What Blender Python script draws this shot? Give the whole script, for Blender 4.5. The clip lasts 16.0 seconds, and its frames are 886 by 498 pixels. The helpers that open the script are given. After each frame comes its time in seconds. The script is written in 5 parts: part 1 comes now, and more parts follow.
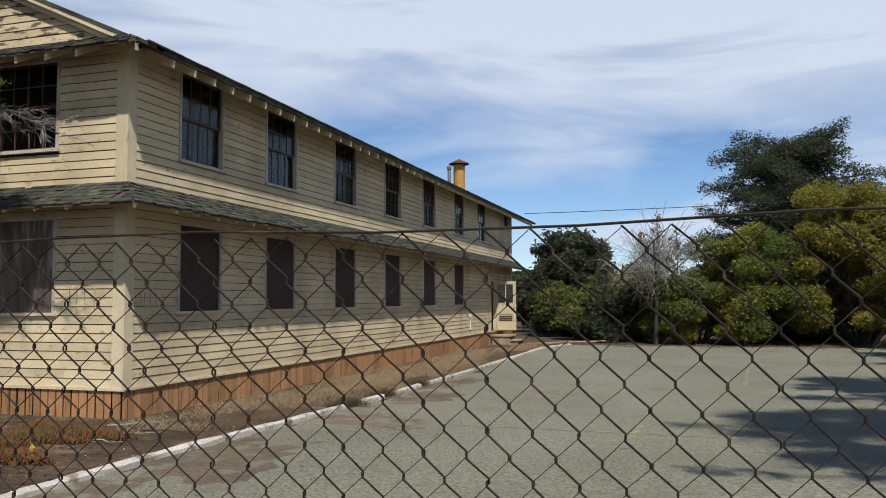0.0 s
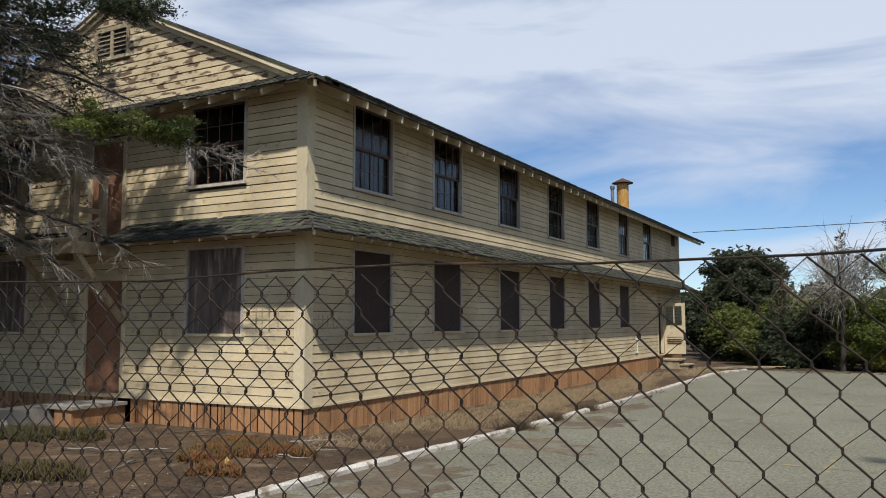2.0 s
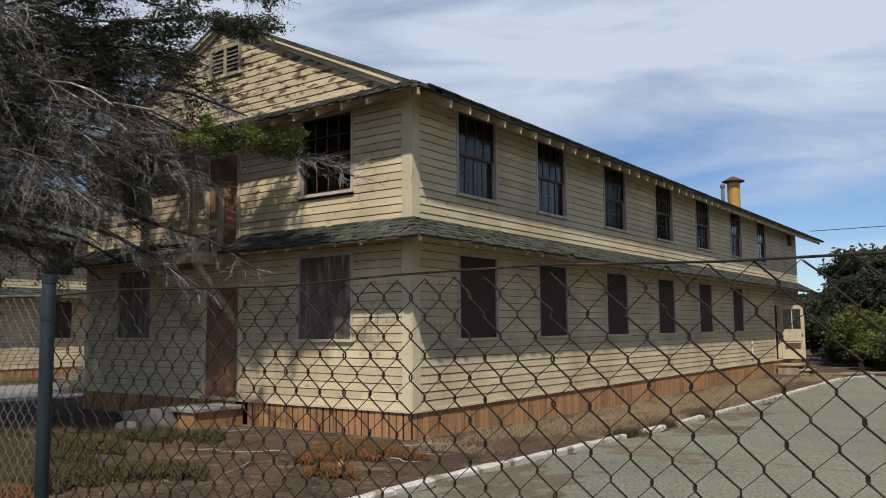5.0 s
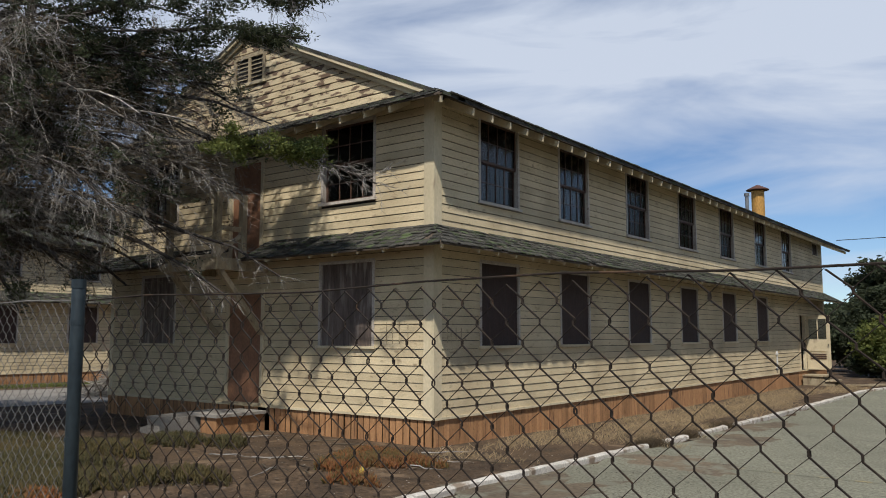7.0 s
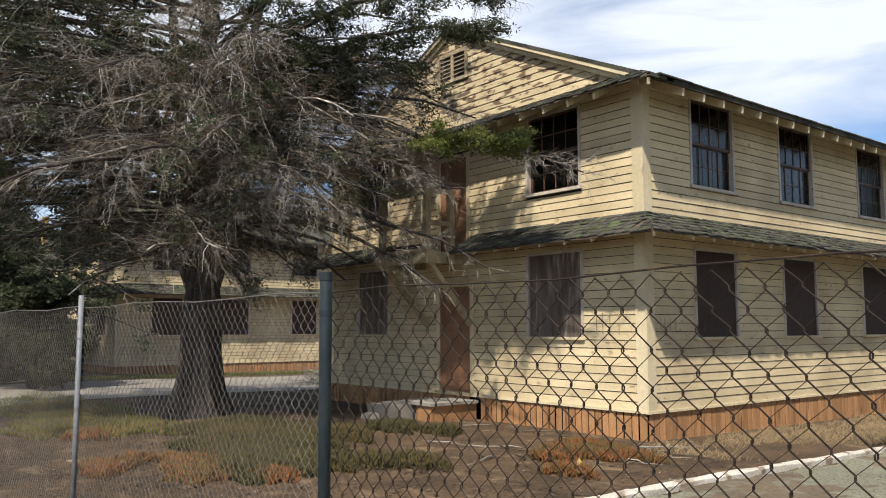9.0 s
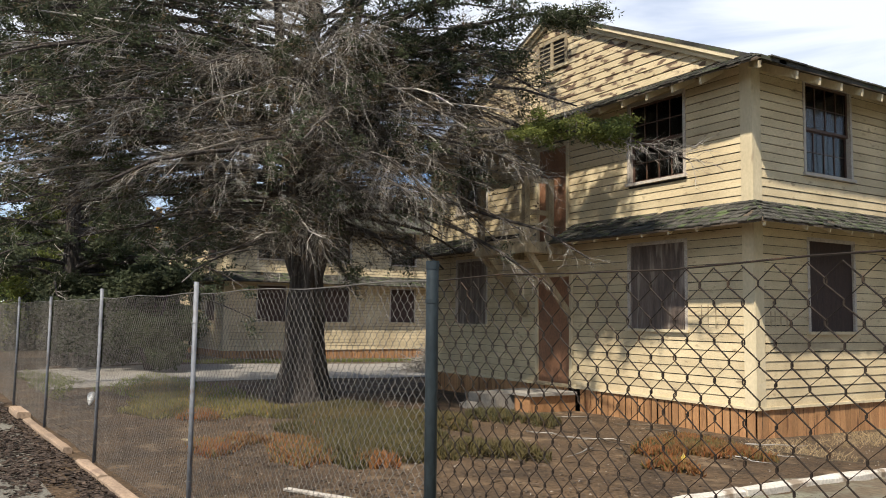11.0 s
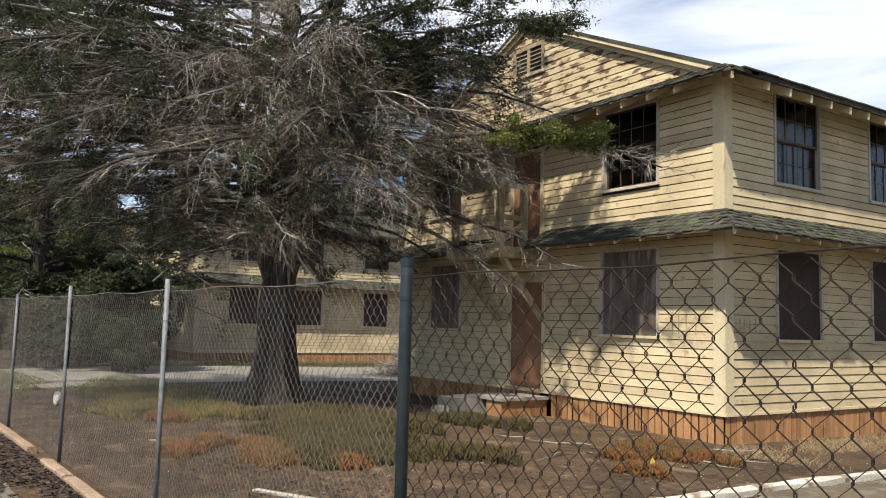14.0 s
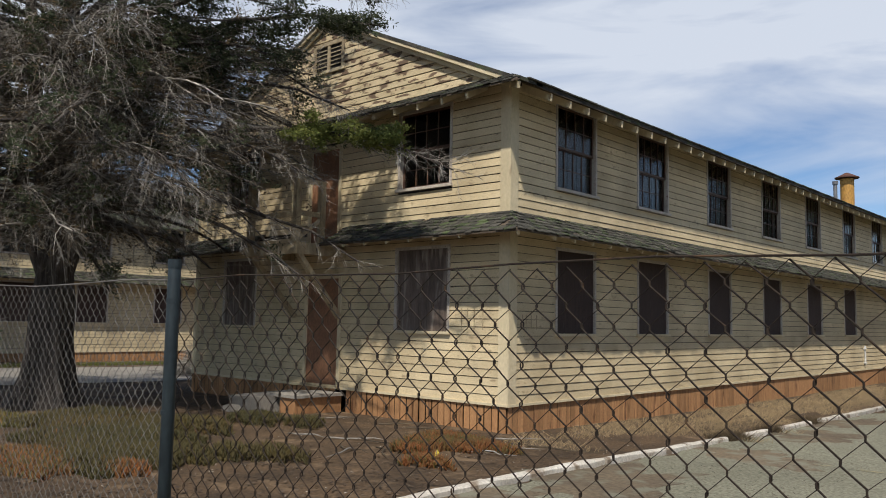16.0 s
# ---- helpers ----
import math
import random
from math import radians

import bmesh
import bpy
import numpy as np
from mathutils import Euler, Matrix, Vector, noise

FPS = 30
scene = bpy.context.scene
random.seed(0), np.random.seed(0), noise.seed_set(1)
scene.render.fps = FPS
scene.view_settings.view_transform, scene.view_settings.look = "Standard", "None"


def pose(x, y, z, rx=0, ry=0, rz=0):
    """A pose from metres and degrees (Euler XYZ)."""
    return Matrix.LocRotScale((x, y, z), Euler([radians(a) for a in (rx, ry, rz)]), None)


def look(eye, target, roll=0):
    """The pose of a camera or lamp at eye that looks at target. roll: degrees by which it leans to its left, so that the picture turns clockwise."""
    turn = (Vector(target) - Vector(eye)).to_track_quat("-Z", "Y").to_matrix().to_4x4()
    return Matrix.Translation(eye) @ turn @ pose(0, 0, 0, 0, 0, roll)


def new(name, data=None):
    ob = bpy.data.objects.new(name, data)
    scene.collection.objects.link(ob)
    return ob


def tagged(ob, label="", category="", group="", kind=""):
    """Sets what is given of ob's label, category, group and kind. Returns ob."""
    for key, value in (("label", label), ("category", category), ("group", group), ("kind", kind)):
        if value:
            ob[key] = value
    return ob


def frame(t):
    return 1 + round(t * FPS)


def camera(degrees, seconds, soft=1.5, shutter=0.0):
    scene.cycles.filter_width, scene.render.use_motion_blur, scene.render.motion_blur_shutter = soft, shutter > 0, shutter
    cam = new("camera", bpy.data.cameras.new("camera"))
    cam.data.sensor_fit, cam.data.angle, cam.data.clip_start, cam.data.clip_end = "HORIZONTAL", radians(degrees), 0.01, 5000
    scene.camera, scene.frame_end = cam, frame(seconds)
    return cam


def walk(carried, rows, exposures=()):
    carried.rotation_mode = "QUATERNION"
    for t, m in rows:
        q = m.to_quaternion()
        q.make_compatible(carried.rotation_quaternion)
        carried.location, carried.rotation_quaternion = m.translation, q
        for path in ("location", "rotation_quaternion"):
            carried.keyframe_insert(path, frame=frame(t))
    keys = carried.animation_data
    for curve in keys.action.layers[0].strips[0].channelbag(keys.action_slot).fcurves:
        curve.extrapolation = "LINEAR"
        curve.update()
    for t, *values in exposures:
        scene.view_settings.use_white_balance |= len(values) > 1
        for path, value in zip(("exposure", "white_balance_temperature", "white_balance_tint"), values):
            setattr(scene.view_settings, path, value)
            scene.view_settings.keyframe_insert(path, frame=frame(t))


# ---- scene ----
cam = camera(57.6, 16.0, soft=1.0)
PATH = [
    (0, (8.796, -10.898, 1.983), (8.201, -8.993, 2.11), -0.3),
    (0.5, (8.761, -10.883, 2.008), (8.05, -9.02, 2.151), -0.3),
    (1, (8.717, -10.904, 2.018), (7.944, -9.067, 2.179), -0.5),
    (1.5, (8.697, -10.936, 2.002), (7.847, -9.135, 2.179), -0.2),
    (2, (8.673, -10.958, 2.009), (7.718, -9.21, 2.19), -0.1),
    (2.5, (8.644, -10.962, 1.985), (7.617, -9.255, 2.159), -0.1),
    (3, (8.637, -10.952, 1.978), (7.548, -9.283, 2.147), -0.1),
    (3.5, (8.615, -10.937, 1.99), (7.482, -9.297, 2.155), -0.3),
    (4, (8.611, -10.948, 1.995), (7.461, -9.322, 2.174), -0.4),
    (6.5, (8.608, -10.987, 2.009), (7.411, -9.399, 2.216), -0.1),
    (7, (8.622, -10.995, 1.998), (7.413, -9.416, 2.212), -0.0),
    (7.5, (8.619, -11.002, 2.006), (7.41, -9.424, 2.22), -0.1),
    (8, (8.593, -10.996, 1.96), (7.323, -9.466, 2.179), -0.1),
    (8.5, (8.499, -11.056, 1.984), (7.054, -9.69, 2.194), -0.0),
    (9, (8.452, -11.071, 1.986), (6.895, -9.831, 2.18), -0.1),
    (11.5, (8.386, -11.141, 1.978), (6.667, -10.133, 2.146), 0.9),
    (12, (8.326, -11.195, 1.959), (6.577, -10.24, 2.128), 0.9),
    (12.5, (8.358, -11.154, 1.989), (6.592, -10.231, 2.158), 0.8),
    (13, (8.359, -11.156, 1.94), (6.613, -10.196, 2.115), 1.2),
    (13.5, (8.388, -11.1, 1.931), (6.672, -10.088, 2.105), 1.6),
    (14, (8.415, -11.111, 1.94), (6.755, -10.011, 2.123), 1.5),
    (14.5, (8.471, -11.09, 1.994), (6.9, -9.866, 2.177), 1.4),
    (15, (8.534, -11.078, 1.987), (7.049, -9.751, 2.169), 1.3),
    (15.5, (8.556, -11.044, 1.955), (7.151, -9.632, 2.134), 1.4),
    (16, (8.588, -11.039, 1.98), (7.239, -9.573, 2.161), 1.1),
]
EXPOSURES = [
    (0, 0.03, 5830, 10), (2.0, 0.03, 5830, 10), (3.5, -0.08, 5830, 10), (7.5, -0.08, 5830, 10), (8.0, -0.13, 5880, 10), (8.5, 0.06, 6080, 10), (9.0, 0.54, 6210, 10),
    (11.5, 0.60, 6270, 10), (14.0, 0.60, 6270, 10), (14.6, 0.64, 6210, 10), (15.2, 0.40, 6160, 10), (16.0, 0.03, 6030, 10),
]
walk(cam, [(t, look(eye, target, roll)) for t, eye, target, roll in PATH], EXPOSURES)

# ---- light and sky ----
SUN_EL, SUN_AZ = radians(54.6), radians(148.4)
sky_world = bpy.data.worlds.new("sky")
scene.world = sky_world
sky_world.use_nodes = True
nt = sky_world.node_tree
nt.nodes.clear()
w_out = nt.nodes.new("ShaderNodeOutputWorld")
w_sky = nt.nodes.new("ShaderNodeTexSky")
w_sky.sky_type, w_sky.sun_disc, w_sky.sun_elevation, w_sky.sun_rotation = "NISHITA", False, SUN_EL, SUN_AZ
w_sky.air_density, w_sky.dust_density, w_sky.ozone_density = 0.85, 0.0, 3.0
w_bg = nt.nodes.new("ShaderNodeBackground")
w_bg.inputs[1].default_value = 0.100
nt.links.new(w_sky.outputs[0], w_bg.inputs[0])
w_cl = nt.nodes.new("ShaderNodeBackground")
w_cl.inputs[0].default_value, w_cl.inputs[1].default_value = (0.87, 0.895, 0.94, 1), 0.81
w_tc = nt.nodes.new("ShaderNodeTexCoord")
w_map = nt.nodes.new("ShaderNodeMapping")
w_map.inputs["Rotation"].default_value = (0.06, -0.10, 0.3)
w_map.inputs["Scale"].default_value = (1.5, 1.5, 8.0)
nt.links.new(w_tc.outputs["Generated"], w_map.inputs[0])
w_n = nt.nodes.new("ShaderNodeTexNoise")
w_n.inputs["Scale"].default_value, w_n.inputs["Detail"].default_value, w_n.inputs["Roughness"].default_value = 1.3, 7, 0.52
w_n.inputs["Distortion"].default_value = 0.6
nt.links.new(w_map.outputs[0], w_n.inputs["Vector"])
w_sep = nt.nodes.new("ShaderNodeSeparateXYZ")
nt.links.new(w_tc.outputs["Generated"], w_sep.inputs[0])
w_up = nt.nodes.new("ShaderNodeMapRange")
w_up.inputs["From Min"].default_value, w_up.inputs["From Max"].default_value = 0.10, 0.34
w_up.inputs["To Min"].default_value, w_up.inputs["To Max"].default_value = -0.10, 0.20
nt.links.new(w_sep.outputs[2], w_up.inputs[0])
w_add = nt.nodes.new("ShaderNodeMath")
nt.links.new(w_n.outputs[0], w_add.inputs[0])
nt.links.new(w_up.outputs[0], w_add.inputs[1])
w_ramp = nt.nodes.new("ShaderNodeValToRGB")
w_ramp.color_ramp.elements[0].position, w_ramp.color_ramp.elements[1].position = 0.40, 0.66
w_ramp.color_ramp.elements[1].color = (0.93, 0.93, 0.93, 1)
w_zen = nt.nodes.new("ShaderNodeMapRange")
w_zen.inputs["From Min"].default_value, w_zen.inputs["From Max"].default_value = 0.40, 0.62
w_zen.inputs["To Min"].default_value, w_zen.inputs["To Max"].default_value = 0.0, 0.5
nt.links.new(w_sep.outputs[2], w_zen.inputs[0])
w_sub = nt.nodes.new("ShaderNodeMath")
w_sub.operation = "SUBTRACT"
nt.links.new(w_add.outputs[0], w_sub.inputs[0])
nt.links.new(w_zen.outputs[0], w_sub.inputs[1])
nt.links.new(w_sub.outputs[0], w_ramp.inputs[0])
w_mix = nt.nodes.new("ShaderNodeMixShader")
nt.links.new(w_ramp.outputs[0], w_mix.inputs[0])
nt.links.new(w_bg.outputs[0], w_mix.inputs[1])
nt.links.new(w_cl.outputs[0], w_mix.inputs[2])
nt.links.new(w_mix.outputs[0], w_out.inputs[0])
sun_dir = Vector((math.sin(SUN_AZ) * math.cos(SUN_EL), math.cos(SUN_AZ) * math.cos(SUN_EL), math.sin(SUN_EL)))
sun = new("sun", bpy.data.lights.new("sun", "SUN"))
sun.data.energy, sun.data.angle, sun.data.color = 5.0, radians(1.2), (1.0, 0.91, 0.77)
sun.matrix_world = look(sun_dir * 60, (0, 0, 0))

R = random.Random(7)
NR = np.random.default_rng(11)


# ---- materials ----
def surf(name, c1, c2, scale=3.0, fine=40.0, stain=None, stain_scale=1.2, stain_at=0.62, stain_soft=0.08, rough=0.8, bump=0.3, stretch=(1, 1, 1),
         vary=0.12, metal=0.0, spec=0.3, stain_stretch=None, grain=(0.72, 1.18), depth=0.01, grime=None):
    """Two colours by a coarse noise, grain by a fine one, patches of a third colour, and a shift of value from piece to piece."""
    m = bpy.data.materials.new(name)
    m.use_nodes = True
    n, l = m.node_tree.nodes, m.node_tree.links
    b = n["Principled BSDF"]
    b.inputs["Roughness"].default_value, b.inputs["Metallic"].default_value = rough, metal
    b.inputs["Specular IOR Level"].default_value = spec
    tc = n.new("ShaderNodeTexCoord")
    mp = n.new("ShaderNodeMapping")
    mp.inputs["Scale"].default_value = stretch
    l.new(tc.outputs["Object"], mp.inputs[0])
    info, isl = n.new("ShaderNodeObjectInfo"), n.new("ShaderNodeNewGeometry")
    sm = n.new("ShaderNodeMath")
    l.new(info.outputs["Random"], sm.inputs[0])
    l.new(isl.outputs["Random Per Island"], sm.inputs[1])
    fr = n.new("ShaderNodeMath")
    fr.operation = "FRACT"
    l.new(sm.outputs[0], fr.inputs[0])
    off = n.new("ShaderNodeVectorMath")
    off.operation = "MULTIPLY_ADD"
    l.new(fr.outputs[0], off.inputs[0])
    off.inputs[1].default_value = (3.0 * vary, 5.0 * vary, 4.0 * vary)
    l.new(mp.outputs[0], off.inputs[2])

    def noise_at(s, detail, src):
        t = n.new("ShaderNodeTexNoise")
        t.inputs["Scale"].default_value, t.inputs["Detail"].default_value = s, detail
        l.new(src, t.inputs["Vector"])
        return t.outputs[0]

    def ramp(v, a, z):
        r = n.new("ShaderNodeMapRange")
        r.inputs["From Min"].default_value, r.inputs["From Max"].default_value = a, z
        l.new(v, r.inputs[0])
        return r.outputs[0]

    def mix(f, a, z, blend="MIX"):
        x = n.new("ShaderNodeMix")
        x.data_type, x.blend_type = "RGBA", blend
        if isinstance(f, float):
            x.inputs[0].default_value = f
        else:
            l.new(f, x.inputs[0])
        for k, v in ((6, a), (7, z)):
            if isinstance(v, tuple):
                x.inputs[k].default_value = (*v, 1)
            else:
                l.new(v, x.inputs[k])
        return x.outputs[2]

    big = noise_at(scale, 4, off.outputs[0])
    small = noise_at(fine, 5, off.outputs[0])
    col = mix(ramp(big, 0.35, 0.65), c1, c2)
    g = n.new("ShaderNodeMapRange")
    g.inputs["From Min"].default_value, g.inputs["From Max"].default_value = 0.3, 0.7
    g.inputs["To Min"].default_value, g.inputs["To Max"].default_value = grain
    l.new(small, g.inputs[0])
    gc = n.new("ShaderNodeCombineColor")
    for k in range(3):
        l.new(g.outputs[0], gc.inputs[k])
    col = mix(1.0, col, gc.outputs[0], "MULTIPLY")
    if stain:
        st_src = off.outputs[0]
        if stain_stretch:
            sp = n.new("ShaderNodeMapping")
            sp.inputs["Scale"].default_value = stain_stretch
            l.new(off.outputs[0], sp.inputs[0])
            st_src = sp.outputs[0]
        col = mix(ramp(noise_at(stain_scale, 7, st_src), stain_at, stain_at + stain_soft), col, stain)
    if grime:
        gm = n.new("ShaderNodeMapping")
        gm.inputs["Scale"].default_value = grime[2]
        l.new(tc.outputs["Object"], gm.inputs[0])
        gt = ramp(noise_at(grime[1], 6, gm.outputs[0]), 0.44, 0.72)
        gs = n.new("ShaderNodeMath")
        gs.operation = "MULTIPLY"
        gs.inputs[1].default_value = grime[3]
        l.new(gt, gs.inputs[0])
        col = mix(gs.outputs[0], col, grime[0])
    if vary:
        v = n.new("ShaderNodeMapRange")
        v.inputs["To Min"].default_value, v.inputs["To Max"].default_value = 1 - vary, 1 + vary
        l.new(fr.outputs[0], v.inputs[0])
        vc = n.new("ShaderNodeCombineColor")
        for k in range(3):
            l.new(v.outputs[0], vc.inputs[k])
        col = mix(1.0, col, vc.outputs[0], "MULTIPLY")
    l.new(col, b.inputs["Base Color"])
    if bump:
        bp = n.new("ShaderNodeBump")
        bp.inputs["Strength"].default_value, bp.inputs["Distance"].default_value = bump, depth
        l.new(small, bp.inputs["Height"])
        l.new(bp.outputs[0], b.inputs["Normal"])
    return m


paint = surf("cream_paint", (0.64, 0.522, 0.322), (0.55, 0.44, 0.265), 1.3, 30, (0.33, 0.25, 0.15), 5.0, 0.62, 0.10, 0.65, 0.12, (1, 1, 2.2), 0.10, grain=(0.84, 1.08), grime=((0.27, 0.205, 0.12), 1.0, (0.8, 0.8, 0.35), 0.5))
paint_old = surf("peeling_cream_paint", (0.62, 0.505, 0.315), (0.50, 0.395, 0.235), 1.6, 26, (0.15, 0.10, 0.065), 3.2, 0.54, 0.05, 0.75, 0.4, (1, 1, 3), 0.10, grain=(0.8, 1.12))
trim_paint = surf("trim_paint", (0.63, 0.53, 0.345), (0.54, 0.45, 0.285), 2.0, 24, (0.34, 0.26, 0.17), 3.0, 0.64, 0.1, 0.6, 0.08, (1, 1, 0.6), 0.07, grain=(0.9, 1.06))
frame_paint = surf("window_frame_paint", (0.52, 0.46, 0.39), (0.42, 0.365, 0.30), 4, 40, (0.22, 0.16, 0.12), 6, 0.66, 0.08, 0.6, 0.2, (1, 1, 1), 0.1)
sash_paint = surf("dark_sash_paint", (0.10, 0.055, 0.035), (0.07, 0.04, 0.03), 4, 40, None, rough=0.5, bump=0.15)
skirt_wood = surf("orange_stained_wood", (0.42, 0.225, 0.100), (0.33, 0.17, 0.075), 2.2, 30, (0.13, 0.06, 0.03), 2.5, 0.6, 0.1, 0.75, 0.4, (4, 4, 0.6), 0.22)
plywood = surf("weathered_plywood", (0.060, 0.036, 0.029), (0.040, 0.025, 0.021), 3, 24, (0.11, 0.08, 0.066), 3.0, 0.62, 0.15, 0.7, 0.35, (5, 5, 0.6), 0.15)
plywood_grey = surf("silvered_plywood", (0.17, 0.13, 0.105), (0.085, 0.064, 0.052), 2.2, 20, (0.27, 0.225, 0.185), 2.4, 0.55, 0.12, 0.75, 0.4, (5, 5, 0.6), 0.1)
door_wood = surf("brown_door_board", (0.30, 0.15, 0.08), (0.22, 0.11, 0.06), 1.6, 20, (0.09, 0.05, 0.03), 1.5, 0.6, 0.15, 0.6, 0.2, (2, 2, 1), 0.1)
grey_wood = surf("old_deck_timber", (0.40, 0.33, 0.21), (0.27, 0.21, 0.13), 3, 30, (0.13, 0.1, 0.07), 4, 0.6, 0.1, 0.8, 0.4, (3, 3, 1), 0.15)
shingle_m = surf("mossy_shingle", (0.085, 0.077, 0.062), (0.030, 0.029, 0.024), 3.2, 35, (0.062, 0.080, 0.033), 3.5, 0.53, 0.12, 0.92, 0.6, (1, 1, 1), 0.35)
# black, so the gaps between siding boards draw the laps' shadow lines
paper_m = surf("lap_shade_tar_paper", (0.035, 0.03, 0.026), (0.025, 0.022, 0.02), 2, 20, None, rough=0.95, bump=0.1)
inside_m = surf("dim_plaster", (0.22, 0.20, 0.17), (0.17, 0.15, 0.13), 1, 20, None, rough=0.9, bump=0.1)
dirt_m = surf("dry_earth", (0.104, 0.066, 0.035), (0.052, 0.034, 0.019), 1.4, 22, (0.170, 0.115, 0.066), 2.3, 0.57, 0.12, 0.95, 1.0, (1, 1, 1), 0.0, grain=(0.5, 1.45), depth=0.03)
drift_m = surf("washed_dirt", (0.155, 0.118, 0.075), (0.115, 0.088, 0.058), 1.2, 16, (0.175, 0.165, 0.118), 3.0, 0.52, 0.1, 0.95, 0.7)
asphalt_m = surf("old_greenish_asphalt", (0.205, 0.196, 0.138), (0.168, 0.160, 0.112), 0.35, 26, (0.125, 0.115, 0.085), 0.9, 0.58, 0.2, 0.9, 0.9, (1, 1, 1), 0.0, grain=(0.55, 1.4))
street_m = surf("littered_street_asphalt", (0.190, 0.175, 0.140), (0.130, 0.119, 0.095), 0.8, 40, (0.075, 0.06, 0.046), 2.6, 0.60, 0.12, 0.92, 0.8, (1, 1, 1), 0.0, grain=(0.6, 1.3))
path_m = surf("pale_concrete_path", (0.30, 0.275, 0.235), (0.24, 0.215, 0.18), 0.8, 30, (0.2, 0.16, 0.12), 1.1, 0.62, 0.1, 0.9, 0.4, (1, 1, 1), 0.1)
kerb_m = surf("chipped_white_kerb", (0.58, 0.54, 0.47), (0.46, 0.41, 0.34), 3, 30, (0.22, 0.17, 0.12), 4, 0.54, 0.1, 0.85, 0.5, (1, 1, 1), 0.12)
rust_kerb_m = surf("rust_stained_kerb", (0.36, 0.255, 0.17), (0.25, 0.18, 0.125), 2, 30, (0.2, 0.14, 0.1), 3, 0.6, 0.1, 0.9, 0.5, (1, 1, 1), 0.15)
line_m = surf("worn_yellow_line", (0.34, 0.27, 0.12), (0.25, 0.215, 0.13), 4, 30, (0.185, 0.178, 0.125), 5, 0.40, 0.1, 0.9, 0.4, (1, 1, 1), 0.0)
wire_dark = surf("dark_weathered_wire", (0.036, 0.026, 0.019), (0.024, 0.018, 0.014), 6, 60, (0.08, 0.048, 0.028), 8, 0.6, 0.1, 0.8, 0.1, (1, 1, 1), 0.15, 0.0, 0.15)
wire_grey = surf("galvanised_wire", (0.235, 0.215, 0.19), (0.135, 0.125, 0.11), 4, 50, None, rough=0.55, bump=0.1, metal=0.35, vary=0.15)
post_grey = surf("galvanised_post", (0.20, 0.205, 0.215), (0.13, 0.135, 0.145), 5, 40, (0.12, 0.09, 0.07), 9, 0.60, 0.08, 0.6, 0.2, (1, 1, 0.5), 0.15, 0.15)
post_green = surf("slate_green_post_paint", (0.024, 0.033, 0.037), (0.017, 0.024, 0.028), 5, 40, (0.07, 0.06, 0.05), 6, 0.68, 0.1, 0.5, 0.15, (1, 1, 0.5), 0.05)
bark_m = surf("cypress_bark", (0.105, 0.088, 0.074), (0.036, 0.029, 0.024), 5, 22, (0.15, 0.125, 0.105), 3, 0.6, 0.1, 0.95, 1.0, (3.2, 3.2, 0.32), 0.1, grain=(0.5, 1.3), depth=0.05)
twig_m = surf("dead_grey_twig", (0.40, 0.365, 0.315), (0.18, 0.162, 0.138), 1.2, 12, None, rough=0.9, bump=0.0, vary=0.5)
twig_brown = surf("dead_brown_twig", (0.10, 0.078, 0.05), (0.06, 0.046, 0.032), 1.2, 12, None, rough=0.9, bump=0.0, vary=0.5)
leaf_dark = surf("cypress_foliage", (0.028, 0.036, 0.019), (0.042, 0.046, 0.024), 0.9, 10, None, rough=0.8, bump=0.0, vary=0.45, spec=0.15)
leaf_green = surf("fresh_cypress_foliage", (0.060, 0.078, 0.020), (0.100, 0.104, 0.028), 1.2, 10, None, rough=0.8, bump=0.0, vary=0.4, spec=0.15)
leaf_brown = surf("dried_foliage", (0.085, 0.062, 0.036), (0.055, 0.043, 0.027), 1.2, 10, None, rough=0.9, bump=0.0, vary=0.4, spec=0.1)
leaf_olive = surf("olive_shrub_foliage", (0.055, 0.075, 0.019), (0.095, 0.102, 0.022), 0.5, 8, (0.20, 0.16, 0.022), 0.42, 0.55, 0.12, 0.8, 0.0, (1, 1, 1), 0.4, 0.0, 0.15)
leaf_gold = surf("golden_shrub_foliage", (0.105, 0.100, 0.020), (0.18, 0.142, 0.019), 0.5, 8, (0.060, 0.076, 0.020), 0.5, 0.52, 0.12, 0.8, 0.0, (1, 1, 1), 0.4, 0.0, 0.15)
ice_green = surf("green_ice_plant", (0.034, 0.033, 0.009), (0.064, 0.046, 0.012), 0.9, 10, (0.14, 0.055, 0.022), 1.3, 0.64, 0.12, 0.6, 0.0, (1, 1, 1), 0.4)
ice_m = surf("ice_plant", (0.080, 0.052, 0.015), (0.165, 0.056, 0.014), 0.8, 10, (0.052, 0.052, 0.014), 1.4, 0.50, 0.12, 0.6, 0.0, (1, 1, 1), 0.4)
ice_olive = surf("olive_ice_plant", (0.070, 0.066, 0.016), (0.120, 0.098, 0.024), 0.9, 10, (0.18, 0.10, 0.03), 1.6, 0.56, 0.12, 0.6, 0.0, (1, 1, 1), 0.4)
straw_m = surf("dry_grass", (0.36, 0.27, 0.15), (0.25, 0.18, 0.10), 1.0, 10, None, rough=0.9, bump=0.0, vary=0.4)
rot_m = surf("rotted_leaves", (0.040, 0.029, 0.022), (0.072, 0.050, 0.036), 2.0, 10, None, rough=0.95, bump=0.0, vary=0.6)
litter_m = surf("dead_leaf_litter", (0.055, 0.039, 0.028), (0.115, 0.085, 0.058), 2.0, 10, None, rough=0.95, bump=0.0, vary=0.5)
